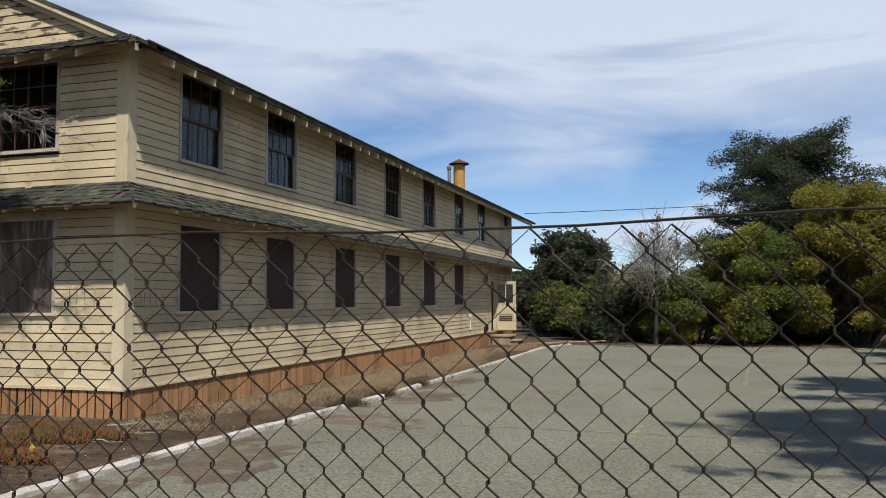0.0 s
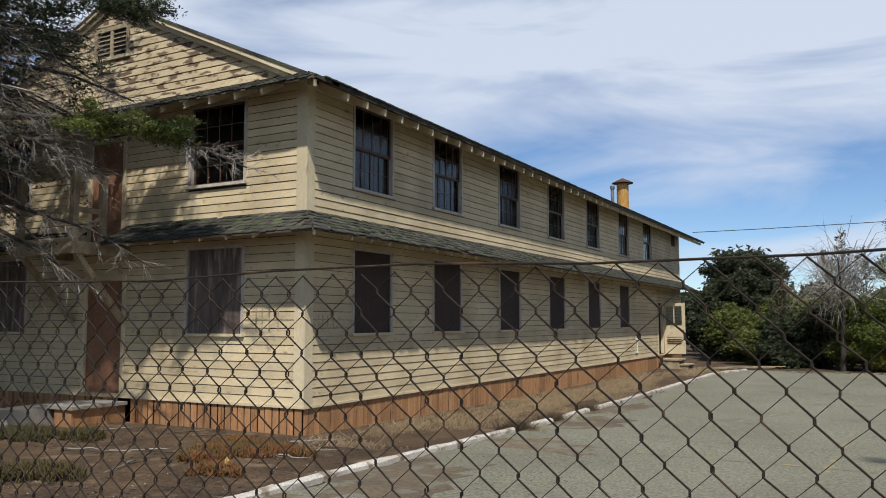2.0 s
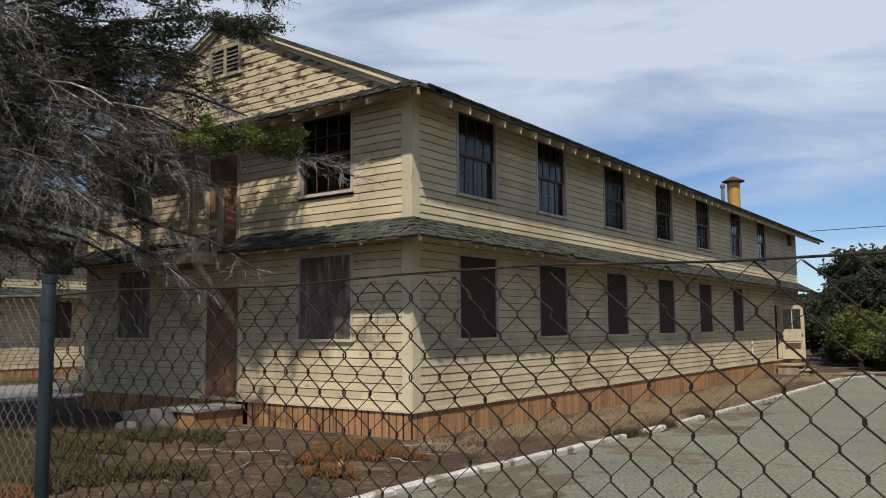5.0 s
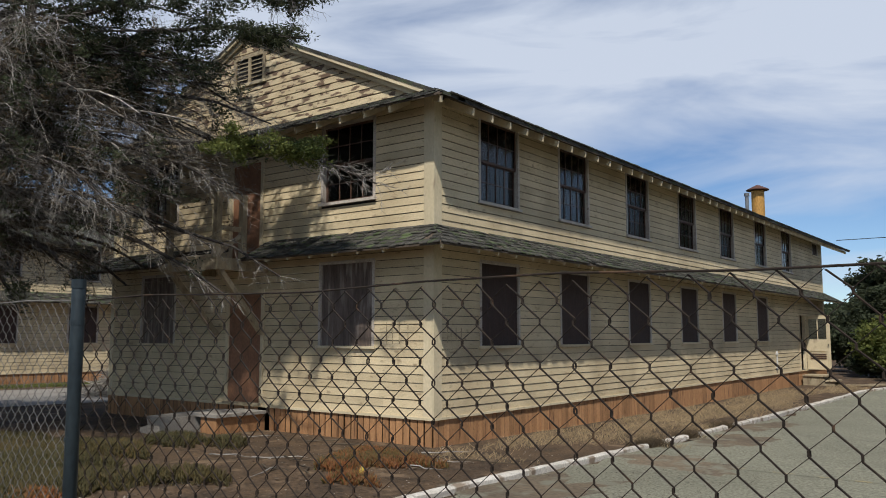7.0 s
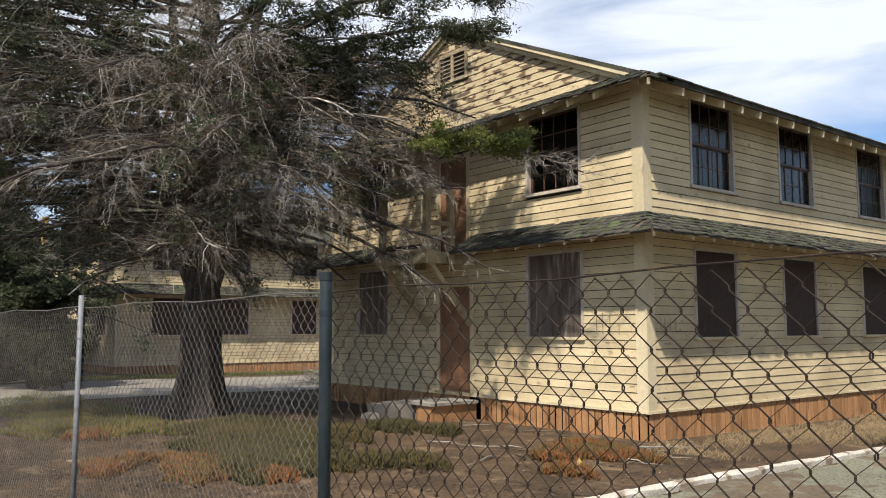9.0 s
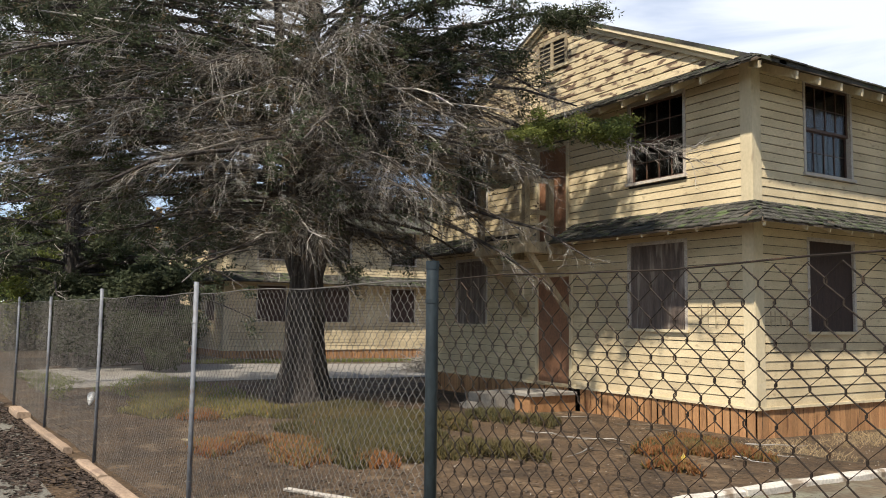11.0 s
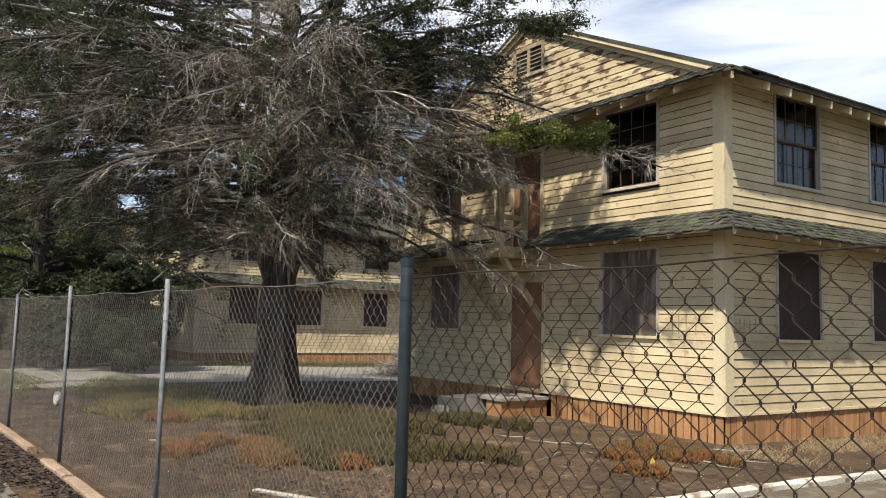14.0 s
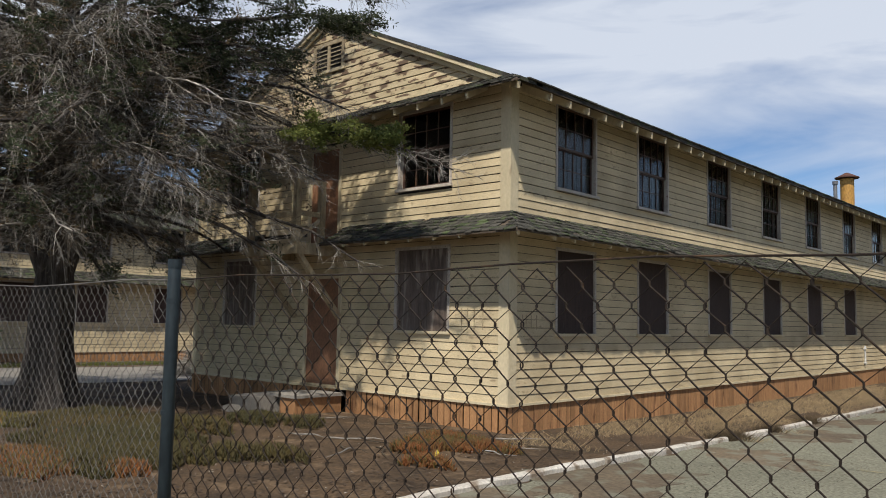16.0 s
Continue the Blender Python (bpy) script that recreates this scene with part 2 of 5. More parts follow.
chim_m = surf("ochre_flue_paint", (0.52, 0.29, 0.075), (0.44, 0.24, 0.06), 2, 20, (0.25, 0.12, 0.05), 3, 0.64, 0.1, 0.55, 0.1, (1, 1, 0.5), 0.05)
cap_m = surf("rusty_cap", (0.12, 0.055, 0.035), (0.08, 0.04, 0.03), 4, 30, None, rough=0.7, bump=0.2)
white_m = surf("off_white_plastic", (0.66, 0.65, 0.62), (0.55, 0.54, 0.5), 4, 30, None, rough=0.6, bump=0.05)
yellow_m = surf("yellow_plastic", (0.62, 0.46, 0.06), (0.52, 0.38, 0.05), 5, 30, None, rough=0.5, bump=0.05)
machine_m = surf("construction_yellow", (0.60, 0.30, 0.03), (0.5, 0.25, 0.03), 1, 20, (0.2, 0.12, 0.05), 2, 0.65, 0.1, 0.45, 0.1)
black_m = surf("dark_rubber", (0.03, 0.03, 0.032), (0.02, 0.02, 0.022), 3, 30, None, rough=0.6, bump=0.1)
sign_m = surf("green_sign", (0.03, 0.22, 0.09), (0.025, 0.18, 0.075), 3, 30, None, rough=0.4, bump=0.0)
pencil_m = surf("faded_spray_paint", (0.30, 0.23, 0.14), (0.36, 0.28, 0.17), 8, 50, (0.5, 0.41, 0.24), 12, 0.55, 0.1, 0.8, 0.0)
glass_m = bpy.data.materials.new("window_glass")
glass_m.use_nodes = True
gb = glass_m.node_tree.nodes["Principled BSDF"]
gb.inputs["Base Color"].default_value, gb.inputs["Roughness"].default_value = (0.6, 0.64, 0.62, 1), 0.09
gb.inputs["Transmission Weight"].default_value, gb.inputs["IOR"].default_value = 1.0, 1.30
# bare roof boards, darkened further to paint in the shade beneath the eaves
underside_m = surf("shade_darkened_roof_boards", (0.11, 0.083, 0.057), (0.07, 0.053, 0.038), 2, 24, None, rough=0.85, bump=0.2)
curtain_m = surf("grey_curtain", (0.13, 0.13, 0.14), (0.08, 0.08, 0.085), 2, 20, None, rough=0.9, bump=0.1, stretch=(8, 8, 0.5))


for m in (leaf_dark, leaf_green, leaf_brown, leaf_olive, leaf_gold, ice_green, ice_m, ice_olive):
    nodes, links = m.node_tree.nodes, m.node_tree.links
    body = nodes["Principled BSDF"]
    thin = nodes.new("ShaderNodeBsdfTranslucent")
    links.new(body.inputs["Base Color"].links[0].from_socket, thin.inputs[0])
    both = nodes.new("ShaderNodeAddShader")
    links.new(body.outputs[0], both.inputs[0])
    links.new(thin.outputs[0], both.inputs[1])
    links.new(both.outputs[0], nodes["Material Output"].inputs[0])


# ---- mesh helpers ----
class Mesh:
    """Gathers verts and faces of one part."""

    def __init__(self):
        self.v, self.f = [], []

    def add(self, v, f):
        o = len(self.v)
        self.v += [tuple(p) for p in v]
        self.f += [tuple(i + o for i in q) for q in f]
        return self

    def hexa(self, p):
        """Eight corners: four of one end, four of the other."""
        return self.add(p, [(3, 2, 1, 0), (4, 5, 6, 7), (0, 1, 5, 4), (1, 2, 6, 5), (2, 3, 7, 6), (3, 0, 4, 7)])

    def box(self, x0, x1, y0, y1, z0, z1):
        return self.hexa([(x0, y0, z0), (x1, y0, z0), (x1, y1, z0), (x0, y1, z0), (x0, y0, z1), (x1, y0, z1), (x1, y1, z1), (x0, y1, z1)])

    def beam(self, a, b, w, h, up=(0, 0, 1)):
        a, b = Vector(a), Vector(b)
        d = (b - a).normalized()
        s = d.cross(Vector(up)).normalized() * w / 2
        u = s.cross(d).normalized() * h / 2
        return self.hexa([p + q for p in (a, b) for q in (-s - u, s - u, s + u, -s + u)])

    def tube(self, pts, radii, n=8, cap=True):
        pts = [Vector(p) for p in pts]
        o, rings = len(self.v), []
        for i, p in enumerate(pts):
            d = (pts[min(i + 1, len(pts) - 1)] - pts[max(i - 1, 0)]).normalized()
            s = d.cross(Vector((0.13, 0.21, 1)) if abs(d.z) < 0.95 else Vector((1, 0.1, 0))).normalized()
            u = d.cross(s)
            r = radii[i] if isinstance(radii, (list, tuple)) else radii
            for k in range(n):
                a = 2 * math.pi * k / n
                self.v.append(tuple(p + (s * math.cos(a) + u * math.sin(a)) * r))
        for i in range(len(pts) - 1):
            for k in range(n):
                a, b = o + i * n + k, o + i * n + (k + 1) % n
                self.f.append((a, b, b + n, a + n))
        if cap:
            self.f.append(tuple(o + k for k in range(n))[::-1])
            self.f.append(tuple(o + (len(pts) - 1) * n + k for k in range(n)))
        return self

    def data(self, name, mat, smooth=False):
        me = bpy.data.meshes.new(name)
        me.from_pydata(self.v, [], self.f)
        me.materials.append(mat)
        if smooth:
            me.shade_smooth()
        return me


def part(name, mesh, mat, parent=None, label="", smooth=False, kind=""):
    ob = new(name, mesh.data(name, mat, smooth) if isinstance(mesh, Mesh) else mesh)
    ob.parent = parent
    return tagged(ob, label, kind=kind)


def thing(name, label, category, group="", at=(0, 0, 0), kind=""):
    ob = new(name)
    ob.empty_display_size = 0.2
    ob.location = at
    return tagged(ob, label, category, group, kind)


def raw(name, v, f3, mat):
    """A mesh of triangles from arrays."""
    me = bpy.data.meshes.new(name)
    n, m = len(v), len(f3)
    me.vertices.add(n)
    me.vertices.foreach_set("co", np.asarray(v, dtype=np.float32).ravel())
    me.loops.add(3 * m)
    me.loops.foreach_set("vertex_index", np.asarray(f3, dtype=np.int32).ravel())
    me.polygons.add(m)
    me.polygons.foreach_set("loop_start", np.arange(0, 3 * m, 3, dtype=np.int32))
    me.materials.append(mat)
    me.update(calc_edges=True)
    return me


def ground_z(x, y):
    """The lie of the land: level by the building, rising towards the street."""
    return np.interp(y, [-200, -9.2, -8.3, -5.5, -4, -3, -1, 0, 4, 10, 300], [0.06, 0.06, 0.09, 0.155, 0.165, 0.155, 0.13, 0.105, 0.045, 0.0, 0.0])


def ground_at(x, y):
    return float(ground_z(x, y))


def twigs(p0, p1, p2, r):
    """Bent tapered twigs, three-sided: arrays of starts, middles and tips."""
    n = len(p0)
    d = p2 - p0
    d /= np.linalg.norm(d, axis=1, keepdims=True) + 1e-9
    a = np.cross(d, [0.31, 0.17, 0.93])
    a /= np.linalg.norm(a, axis=1, keepdims=True) + 1e-9
    b = np.cross(d, a)
    r = np.broadcast_to(r, (n,))[:, None]
    v = np.empty((n, 7, 3))
    for k in range(3):
        w = a * math.cos(2.094 * k) + b * math.sin(2.094 * k)
        v[:, k], v[:, 3 + k] = p0 + w * r, p1 + w * r * 0.7
    v[:, 6] = p2
    q = []
    for k in range(3):
        j = (k + 1) % 3
        q += [(k, j, 3 + j), (k, 3 + j, 3 + k), (3 + k, 3 + j, 6)]
    f = (np.arange(n)[:, None, None] * 7 + np.array(q)[None]).reshape(-1, 3)
    return v.reshape(-1, 3), f


def sprays(centres, size, per, spread, flat=1.0, aim=None, slim=0.3):
    """Clumps of small pointed leaf sprays round the centres."""
    n = len(centres) * per
    c = np.repeat(centres, per, axis=0) + NR.normal(size=(n, 3)) * np.array([spread, spread, spread * flat])
    d = NR.normal(size=(n, 3)) * np.array([1, 1, 0.6]) + (np.array([0, 0, 0.25]) if aim is None else aim)
    d /= np.linalg.norm(d, axis=1, keepdims=True)
    s = np.cross(d, NR.normal(size=(n, 3)))
    s /= np.linalg.norm(s, axis=1, keepdims=True)
    L = size * (0.6 + 0.8 * NR.random((n, 1)))
    v = np.empty((n, 4, 3))
    v[:, 0], v[:, 1], v[:, 2], v[:, 3] = c - d * L * 0.5, c + s * L * slim, c + d * L * 0.6, c - s * L * slim * 0.85
    f = (np.arange(n)[:, None, None] * 4 + np.array([(0, 1, 2), (0, 2, 3)])[None]).reshape(-1, 3)
    return v.reshape(-1, 3), f


# ---- ground, lot, street ----
def sheet(name, xs, ys, lift, mat, label, category, edge=0.0, seed=1):
    xs, ys = np.array(xs, float), np.array(ys, float)
    rng = np.random.default_rng(seed)
    v = []
    for j, y in enumerate(ys):
        for i, x in enumerate(xs):
            bx = x + (rng.normal() * edge if i in (0, len(xs) - 1) else 0)
            by = y + (rng.normal() * edge if j in (0, len(ys) - 1) else 0)
            v.append((bx, by, ground_at(bx, by) + lift + (0.018 * noise.noise((bx * 0.8, by * 0.8, seed)) if lift < 0.001 and abs(x) < 40 else 0)))
    n = len(xs)
    f = [(j * n + i, j * n + i + 1, (j + 1) * n + i + 1, (j + 1) * n + i) for j in range(len(ys) - 1) for i in range(n - 1)]
    ob = part(name, Mesh().add(v, f), mat, smooth=True)
    return tagged(ob, label, category, kind="structure")


far = [-900, -400, -200, -120]
sheet("ground", far + list(np.arange(-80, 60, 0.8)) + [80, 140, 300, 900], far + list(np.arange(-60, 60, 0.8)) + [80, 140, 300, 900], 0.0, dirt_m,
      "bare dry brown earth with pale patches", "ground")
sheet("parking_lot", np.arange(2.95, 16.6, 0.45), np.arange(-9.0, 24.6, 0.5), 0.022, asphalt_m, "old grey-green asphalt parking lot with faded lines", "parking lot", 0.10, 3)
sheet("street", np.arange(-70, 16, 0.8), np.arange(-19, -9.5, 0.6), 0.022, street_m, "cracked pale street asphalt with drifted leaf litter", "street", 0.06, 4)
sheet("path", np.arange(-21.0, -13.0, 0.5), np.arange(-9.0, 30, 0.6), 0.022, path_m, "pale concrete drive between the two barracks", "path", 0.05, 5)
sheet("path", np.arange(-60.0, -21.5, 1.0), np.arange(-6.4, -4.4, 0.4), 0.020, path_m, "pale concrete footway running beside the lawn", "path", 0.05, 6)

# faded parking lines
stalls = Mesh()
for x0, y0, x1, y1 in ((7.9, -0.6, 8.1, 5.6), (9.8, 8.6, 10.2, 13.6), (6.0, 5.8, 6.9, 8.9), (4.2, 0.9, 9.8, 0.7)):
    n = 12
    for k in range(n):
        a, b = k / n, (k + 1) / n
        p, q = (x0 + (x1 - x0) * a, y0 + (y1 - y0) * a), (x0 + (x1 - x0) * b, y0 + (y1 - y0) * b)
        d = Vector((q[0] - p[0], q[1] - p[1])).normalized()
        s = (-d.y * 0.05, d.x * 0.05)
        stalls.add([(u[0] + e * s[0], u[1] + e * s[1], ground_at(u[0], u[1]) + 0.027) for u, e in ((p, -1), (q, -1), (q, 1), (p, 1))], [(0, 1, 2, 3)])
tagged(part("road_marking", stalls, line_m), "worn pale yellow parking lines on asphalt", "road marking", kind="structure")


def kerb_piece(name, a, b, w, h, mat, label, group):
    m = Mesh()
    a, b = Vector(a), Vector(b)
    d = (b - a).normalized()
    s = Vector((-d.y, d.x, 0))
    n = max(2, int((b - a).length / 0.35))
    prof = [(-w / 2, -0.08), (-w / 2, h * 0.8), (-w / 2 + 0.025, h), (w / 2 - 0.025, h), (w / 2, h * 0.8), (w / 2, -0.08)]
    v, f = [], []
    for i in range(n + 1):
        p = a.lerp(b, i / n)
        for k, (u, z) in enumerate(prof):
            j = R.uniform(-0.008, 0.008)
            q = p + s * (u + j)
            v.append((q.x, q.y, ground_at(q.x, q.y) + z + (R.uniform(-0.014, 0.004) if 0 < k < 5 else 0)))
    c = len(prof)
    for i in range(n):
        f += [(i * c + k, i * c + (k + 1) % c, (i + 1) * c + (k + 1) % c, (i + 1) * c + k) for k in range(c)]
    f += [tuple(range(c)), tuple(n * c + k for k in range(c))[::-1]]
    return tagged(part(name, m.add(v, f), mat), label, "kerb", group)


stops = [(-8.8, -6.4), (-6.38, -4.0), (-3.97, -1.6), (-1.56, 0.75), (0.8, 2.25), (3.1, 4.1), (4.75, 6.3), (7.0, 9.3), (9.35, 11.6), (11.65, 13.9), (13.95, 16.2), (16.25, 18.4), (18.45, 20.6)]
for a, b in stops:
    kerb_piece("kerb", (2.82 + 0.004 * a, a, 0), (2.82 + 0.004 * b, b, 0), 0.135, 0.10, kerb_m, "chipped white-painted concrete kerb beside the lot", "lot kerbs")
bend = [(2.9, 20.65), (3.1, 22.4), (3.6, 24.0)]
for a, b in zip(bend, bend[1:]):
    kerb_piece("kerb", (*a, 0), (*b, 0), 0.135, 0.10, kerb_m, "chipped white-painted concrete kerb beside the lot", "lot kerbs")
for a, b in (((16.7, 2), (16.7, 8)), ((16.7, 8.1), (16.5, 14)), ((16.5, 14.1), (16.2, 20.5))):
    kerb_piece("kerb", (*a, 0), (*b, 0), 0.25, 0.30, path_m, "grey concrete retaining kerb under dark shrubs", "lot edge kerbs")
for x0, x1, w, h in ((1.6, 0.2, 0.13, 0.05), (0.1, -1.5, 0.14, 0.08), (-1.53, -2.75, 0.14, 0.09), (-3.7, -5.4, 0.13, 0.10), (-5.42, -7.4, 0.13, 0.09), (-7.8, -8.9, 0.22, 0.15), (-19, -20.4, 0.16, 0.1), (-20.9, -23, 0.13, 0.08),
                     (-24, -26, 0.13, 0.08)):
    kerb_piece("kerb", (x0, -9.37 + 0.054 * x0, 0), (x1, -9.37 + 0.054 * x1, 0), w, h, rust_kerb_m, "broken tan-stained kerb along the fence", "street kerbs")


# ---- barracks ----
ROW = 0.146


def wall_core(parent, axis, at, thick, a0, a1, z0, z1, holes, mat):
    """A wall along an axis, framed in panels, with openings that go through it."""
    us = sorted({a0, a1, *[h[0] for h in holes], *[h[1] for h in holes]})
    zs = sorted({z0, z1, *[h[2] for h in holes], *[h[3] for h in holes]})
    lo, hi = min(at, at + thick), max(at, at + thick)
    for i in range(len(us) - 1):
        run = None
        for j in range(len(zs) - 1):
            cu, cz = (us[i] + us[i + 1]) / 2, (zs[j] + zs[j + 1]) / 2
            solid = not any(h[0] < cu < h[1] and h[2] < cz < h[3] for h in holes)
            if solid:
                run = (run[0], zs[j + 1]) if run else (zs[j], zs[j + 1])
            if run and (not solid or j == len(zs) - 2):
                m = Mesh().box(lo, hi, us[i], us[i + 1], *run) if axis == "y" else Mesh().box(us[i], us[i + 1], lo, hi, *run)
                part("wall_panel", m, mat, parent)
                run = None


def board(axis, at, out, u0, u1, z0, h, t0=0.025, t1=0.013, v0=None, v1=None):
    """One lapped board: thick and proud at its foot. v0 and v1: its ends along the top where they are cut on the slope."""
    v0, v1 = u0 if v0 is None else v0, u1 if v1 is None else v1
    j, k = R.uniform(-0.003, 0.003), R.uniform(-0.003, 0.003)
    c = []
    for u, w, e in ((u0, v0, j), (u1, v1, k)):
        for uu, dep, z in ((u, 0.0, z0), (u, t0, z0 + e), (w, t1, z0 + h + e), (w, 0.0, z0 + h)):
            c.append((at + out * dep, uu, z) if axis == "y" else (uu, at + out * dep, z))
    return c


def siding(parent, axis, at, out, a0, a1, z0, z1, holes, near, slope=None, mat=None):
    """Rows of lapped boards cut round the openings; near: the stretch whose boards are pieces of their own."""
    rest = Mesh()
    rows = int(round((z1 - z0) / ROW))
    for r in range(rows):
        z = z0 + r * ROW
        lo, hi = a0, a1
        tl = tr = None
        if slope:
            lo, hi = slope(z)
            tl, tr = slope(min(z + ROW * 1.12, z1 + 0.05))
            if hi - lo < 0.25:
                continue
        cuts = sorted([(h[0], h[1]) for h in holes if h[2] < z + ROW * 0.6 and h[3] > z + ROW * 0.4])
        spans, u = [], lo
        for c0, c1 in cuts:
            if c0 > u + 0.02:
                spans.append((u, c0))
            u = max(u, c1)
        if hi > u + 0.02:
            spans.append((u, hi))
        for s0, s1 in spans:
            u = s0
            while u < s1 - 0.01:
                e = min(s1, u + R.uniform(2.6, 4.9))
                if s1 - e < 0.7:
                    e = s1
                v0 = tl if slope and u == lo else None
                v1 = tr if slope and e == hi else None
                if v0 is not None and v1 is not None and v1 <= v0:
                    v0 = v1 = (lo + hi) / 2
                # the 12 mm left open above each board stands in for the lap's shadow
                p = board(axis, at, out, u + (0.002 if u > s0 else 0), e, z + R.uniform(0, 0.002), ROW - 0.012, v0=v0, v1=v1)
                if near[0] <= (u + e) / 2 <= near[1]:
                    part("siding_board", Mesh().hexa(p), mat or paint, parent)
                else:
                    rest.hexa(p)
                u = e
    if rest.v:
        part("far_siding", rest, mat or paint, parent, "lapped cream siding boards", kind="stuff")


def frame_of(axis, at, out, u0, u1, z0, z1, w, proud, deep):
    m = Mesh()
    lo, hi = sorted((at - out * deep, at + out * proud))
    for a, b, c, d in ((u0, u0 + w, z0, z1), (u1 - w, u1, z0, z1), (u0 + w, u1 - w, z1 - w, z1)):
        m.box(lo, hi, a, b, c, d) if axis == "y" else m.box(a, b, lo, hi, c, d)
    return m


def slab(axis, at, d0, d1, out, u0, u1, z0, z1, m=None):
    m = m or Mesh()
    lo, hi = sorted((at + out * d0, at + out * d1))
    return m.box(lo, hi, u0, u1, z0, z1) if axis == "y" else m.box(u0, u1, lo, hi, z0, z1)


def sash_window(parent, axis, at, out, u0, u1, z0, z1, cols=4, drop=0.0, curtain=True, frame_mat=None):
    """An eight-over-eight double-hung window, a part of the building."""
    w = part("window", frame_of(axis, at, out, u0, u1, z0, z1, 0.06, 0.034, 0.1), frame_mat or frame_paint, parent, "weathered sash window in a pale frame")
    part("sill", slab(axis, at, -0.02, 0.075, out, u0 - 0.03, u1 + 0.03, z0 - 0.055, z0), frame_mat or frame_paint, w)
    a0, a1, b0, b1 = u0 + 0.06, u1 - 0.06, z0, z1 - 0.06
    mid = (b0 + b1) / 2
    for k, (lo, hi) in enumerate(((b0 + 0.002, mid), (mid - 0.03, b1))):
        dep = -0.06 if k == 0 else -0.02
        if k == 1 and drop:
            lo, hi = lo - drop, hi - drop
        m = Mesh()
        s = 0.045
        for q in ((a0, a0 + s, lo, hi), (a1 - s, a1, lo, hi), (a0 + s, a1 - s, lo, lo + s), (a0 + s, a1 - s, hi - s, hi)):
            slab(axis, at, dep - 0.035, dep, out, *q, m)
        g0, g1, h0, h1 = a0 + s, a1 - s, lo + s, hi - s
        for c in range(1, cols):
            u = g0 + (g1 - g0) * c / cols
            slab(axis, at, dep - 0.03, dep - 0.004, out, u - 0.009, u + 0.009, h0, h1, m)
        zz = (h0 + h1) / 2
        slab(axis, at, dep - 0.029, dep - 0.005, out, g0, g1, zz - 0.009, zz + 0.009, m)
        sash = part("sash", m, sash_paint, w)
        for c in range(cols):
            for r in range(2):
                p0, p1 = g0 + (g1 - g0) * c / cols, g0 + (g1 - g0) * (c + 1) / cols
                q0, q1 = h0 + (h1 - h0) * r / 2, h0 + (h1 - h0) * (r + 1) / 2
                ob = part("pane", slab(axis, at, dep - 0.02, dep - 0.016, out, p0, p1, q0, q1), glass_m, w)
                ob.visible_shadow = False
    if curtain:
        m = Mesh()
        n = 16
        for i in range(n):
            x0, x1 = a0 + (a1 - a0) * i / n, a0 + (a1 - a0) * (i + 1) / n
            d = -0.20 - 0.02 * (i % 2)
            slab(axis, at, d - 0.01, d, out, x0, x1, b0 + 0.05, mid + R.uniform(0.0, 0.06), m)
        part("curtain", m, curtain_m, w, "grey half curtain behind the glass")
    return w


def boarded_window(parent, axis, at, out, u0, u1, z0, z1, mat):
    w = part("window", frame_of(axis, at, out, u0, u1, z0, z1, 0.06, 0.03, 0.1), frame_paint, parent, "ground-floor window boarded with plywood")
    part("sill", slab(axis, at, -0.02, 0.07, out, u0 - 0.03, u1 + 0.03, z0 - 0.05, z0), trim_paint, w)
    part("plywood_board", slab(axis, at, -0.03, -0.012, out, u0 + 0.06, u1 - 0.06, z0, z1 - 0.06), mat, w, "dark weathered plywood sheet")
    return w


def shingle_band(parent, axis, at, out, u0, u1, z_in, z_out, reach, near, hip0=0.0, hip1=0.0, courses=6):
    """A pent roof: deck, then courses of uneven shingles; hip0 and hip1 lengthen its outer edge at the ends."""
    drop = (z_in - z_out) / reach

    def pt(u, d, lift):
        z = z_in - drop * d + lift
        return (at + out * d, u, z) if axis == "y" else (u, at + out * d, z)

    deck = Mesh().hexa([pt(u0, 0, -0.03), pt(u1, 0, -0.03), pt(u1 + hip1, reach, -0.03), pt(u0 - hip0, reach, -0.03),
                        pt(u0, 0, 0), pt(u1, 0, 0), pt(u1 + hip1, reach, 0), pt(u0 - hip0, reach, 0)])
    # the deck's underside takes the same painted-in shade
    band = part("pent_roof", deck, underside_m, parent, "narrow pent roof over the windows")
    rest = Mesh()
    for c in range(courses):
        d0, d1 = reach * c / courses - 0.01, reach * (c + 1) / courses + 0.025
        e0, e1 = u0 - hip0 * d1 / reach, u1 + hip1 * d1 / reach
        u = e0
        while u < e1 - 0.02:
            w = min(R.uniform(0.08, 0.21), e1 - u)
            if R.random() > 0.02:
                l0, l1 = 0.012 + R.uniform(0, 0.006), 0.030 + R.uniform(0, 0.030) * R.random()
                dd = d1 + R.uniform(-0.02, 0.02)
                t0 = max(d0, 0)
                c0, c1 = u0 - hip0 * t0 / reach, u1 + hip1 * t0 / reach
                a, z = min(max(u, c0), c1 - 0.004), max(min(u + w - 0.006, c1), c0 + 0.004)
                p = [pt(a, t0, l0 - 0.01), pt(z, t0, l0 - 0.01), pt(u + w - 0.006, dd, l1 - 0.016), pt(u, dd, l1 - 0.016),
                     pt(a, t0, l0), pt(z, t0, l0), pt(u + w - 0.006, dd, l1), pt(u, dd, l1)]
                if near[0] <= u <= near[1]:
                    part("shingle", Mesh().hexa(p), shingle_m, band)
                else:
                    rest.hexa(p)
            u += w
    if rest.v:
        part("far_shingles", rest, shingle_m, band, kind="stuff")
    return band


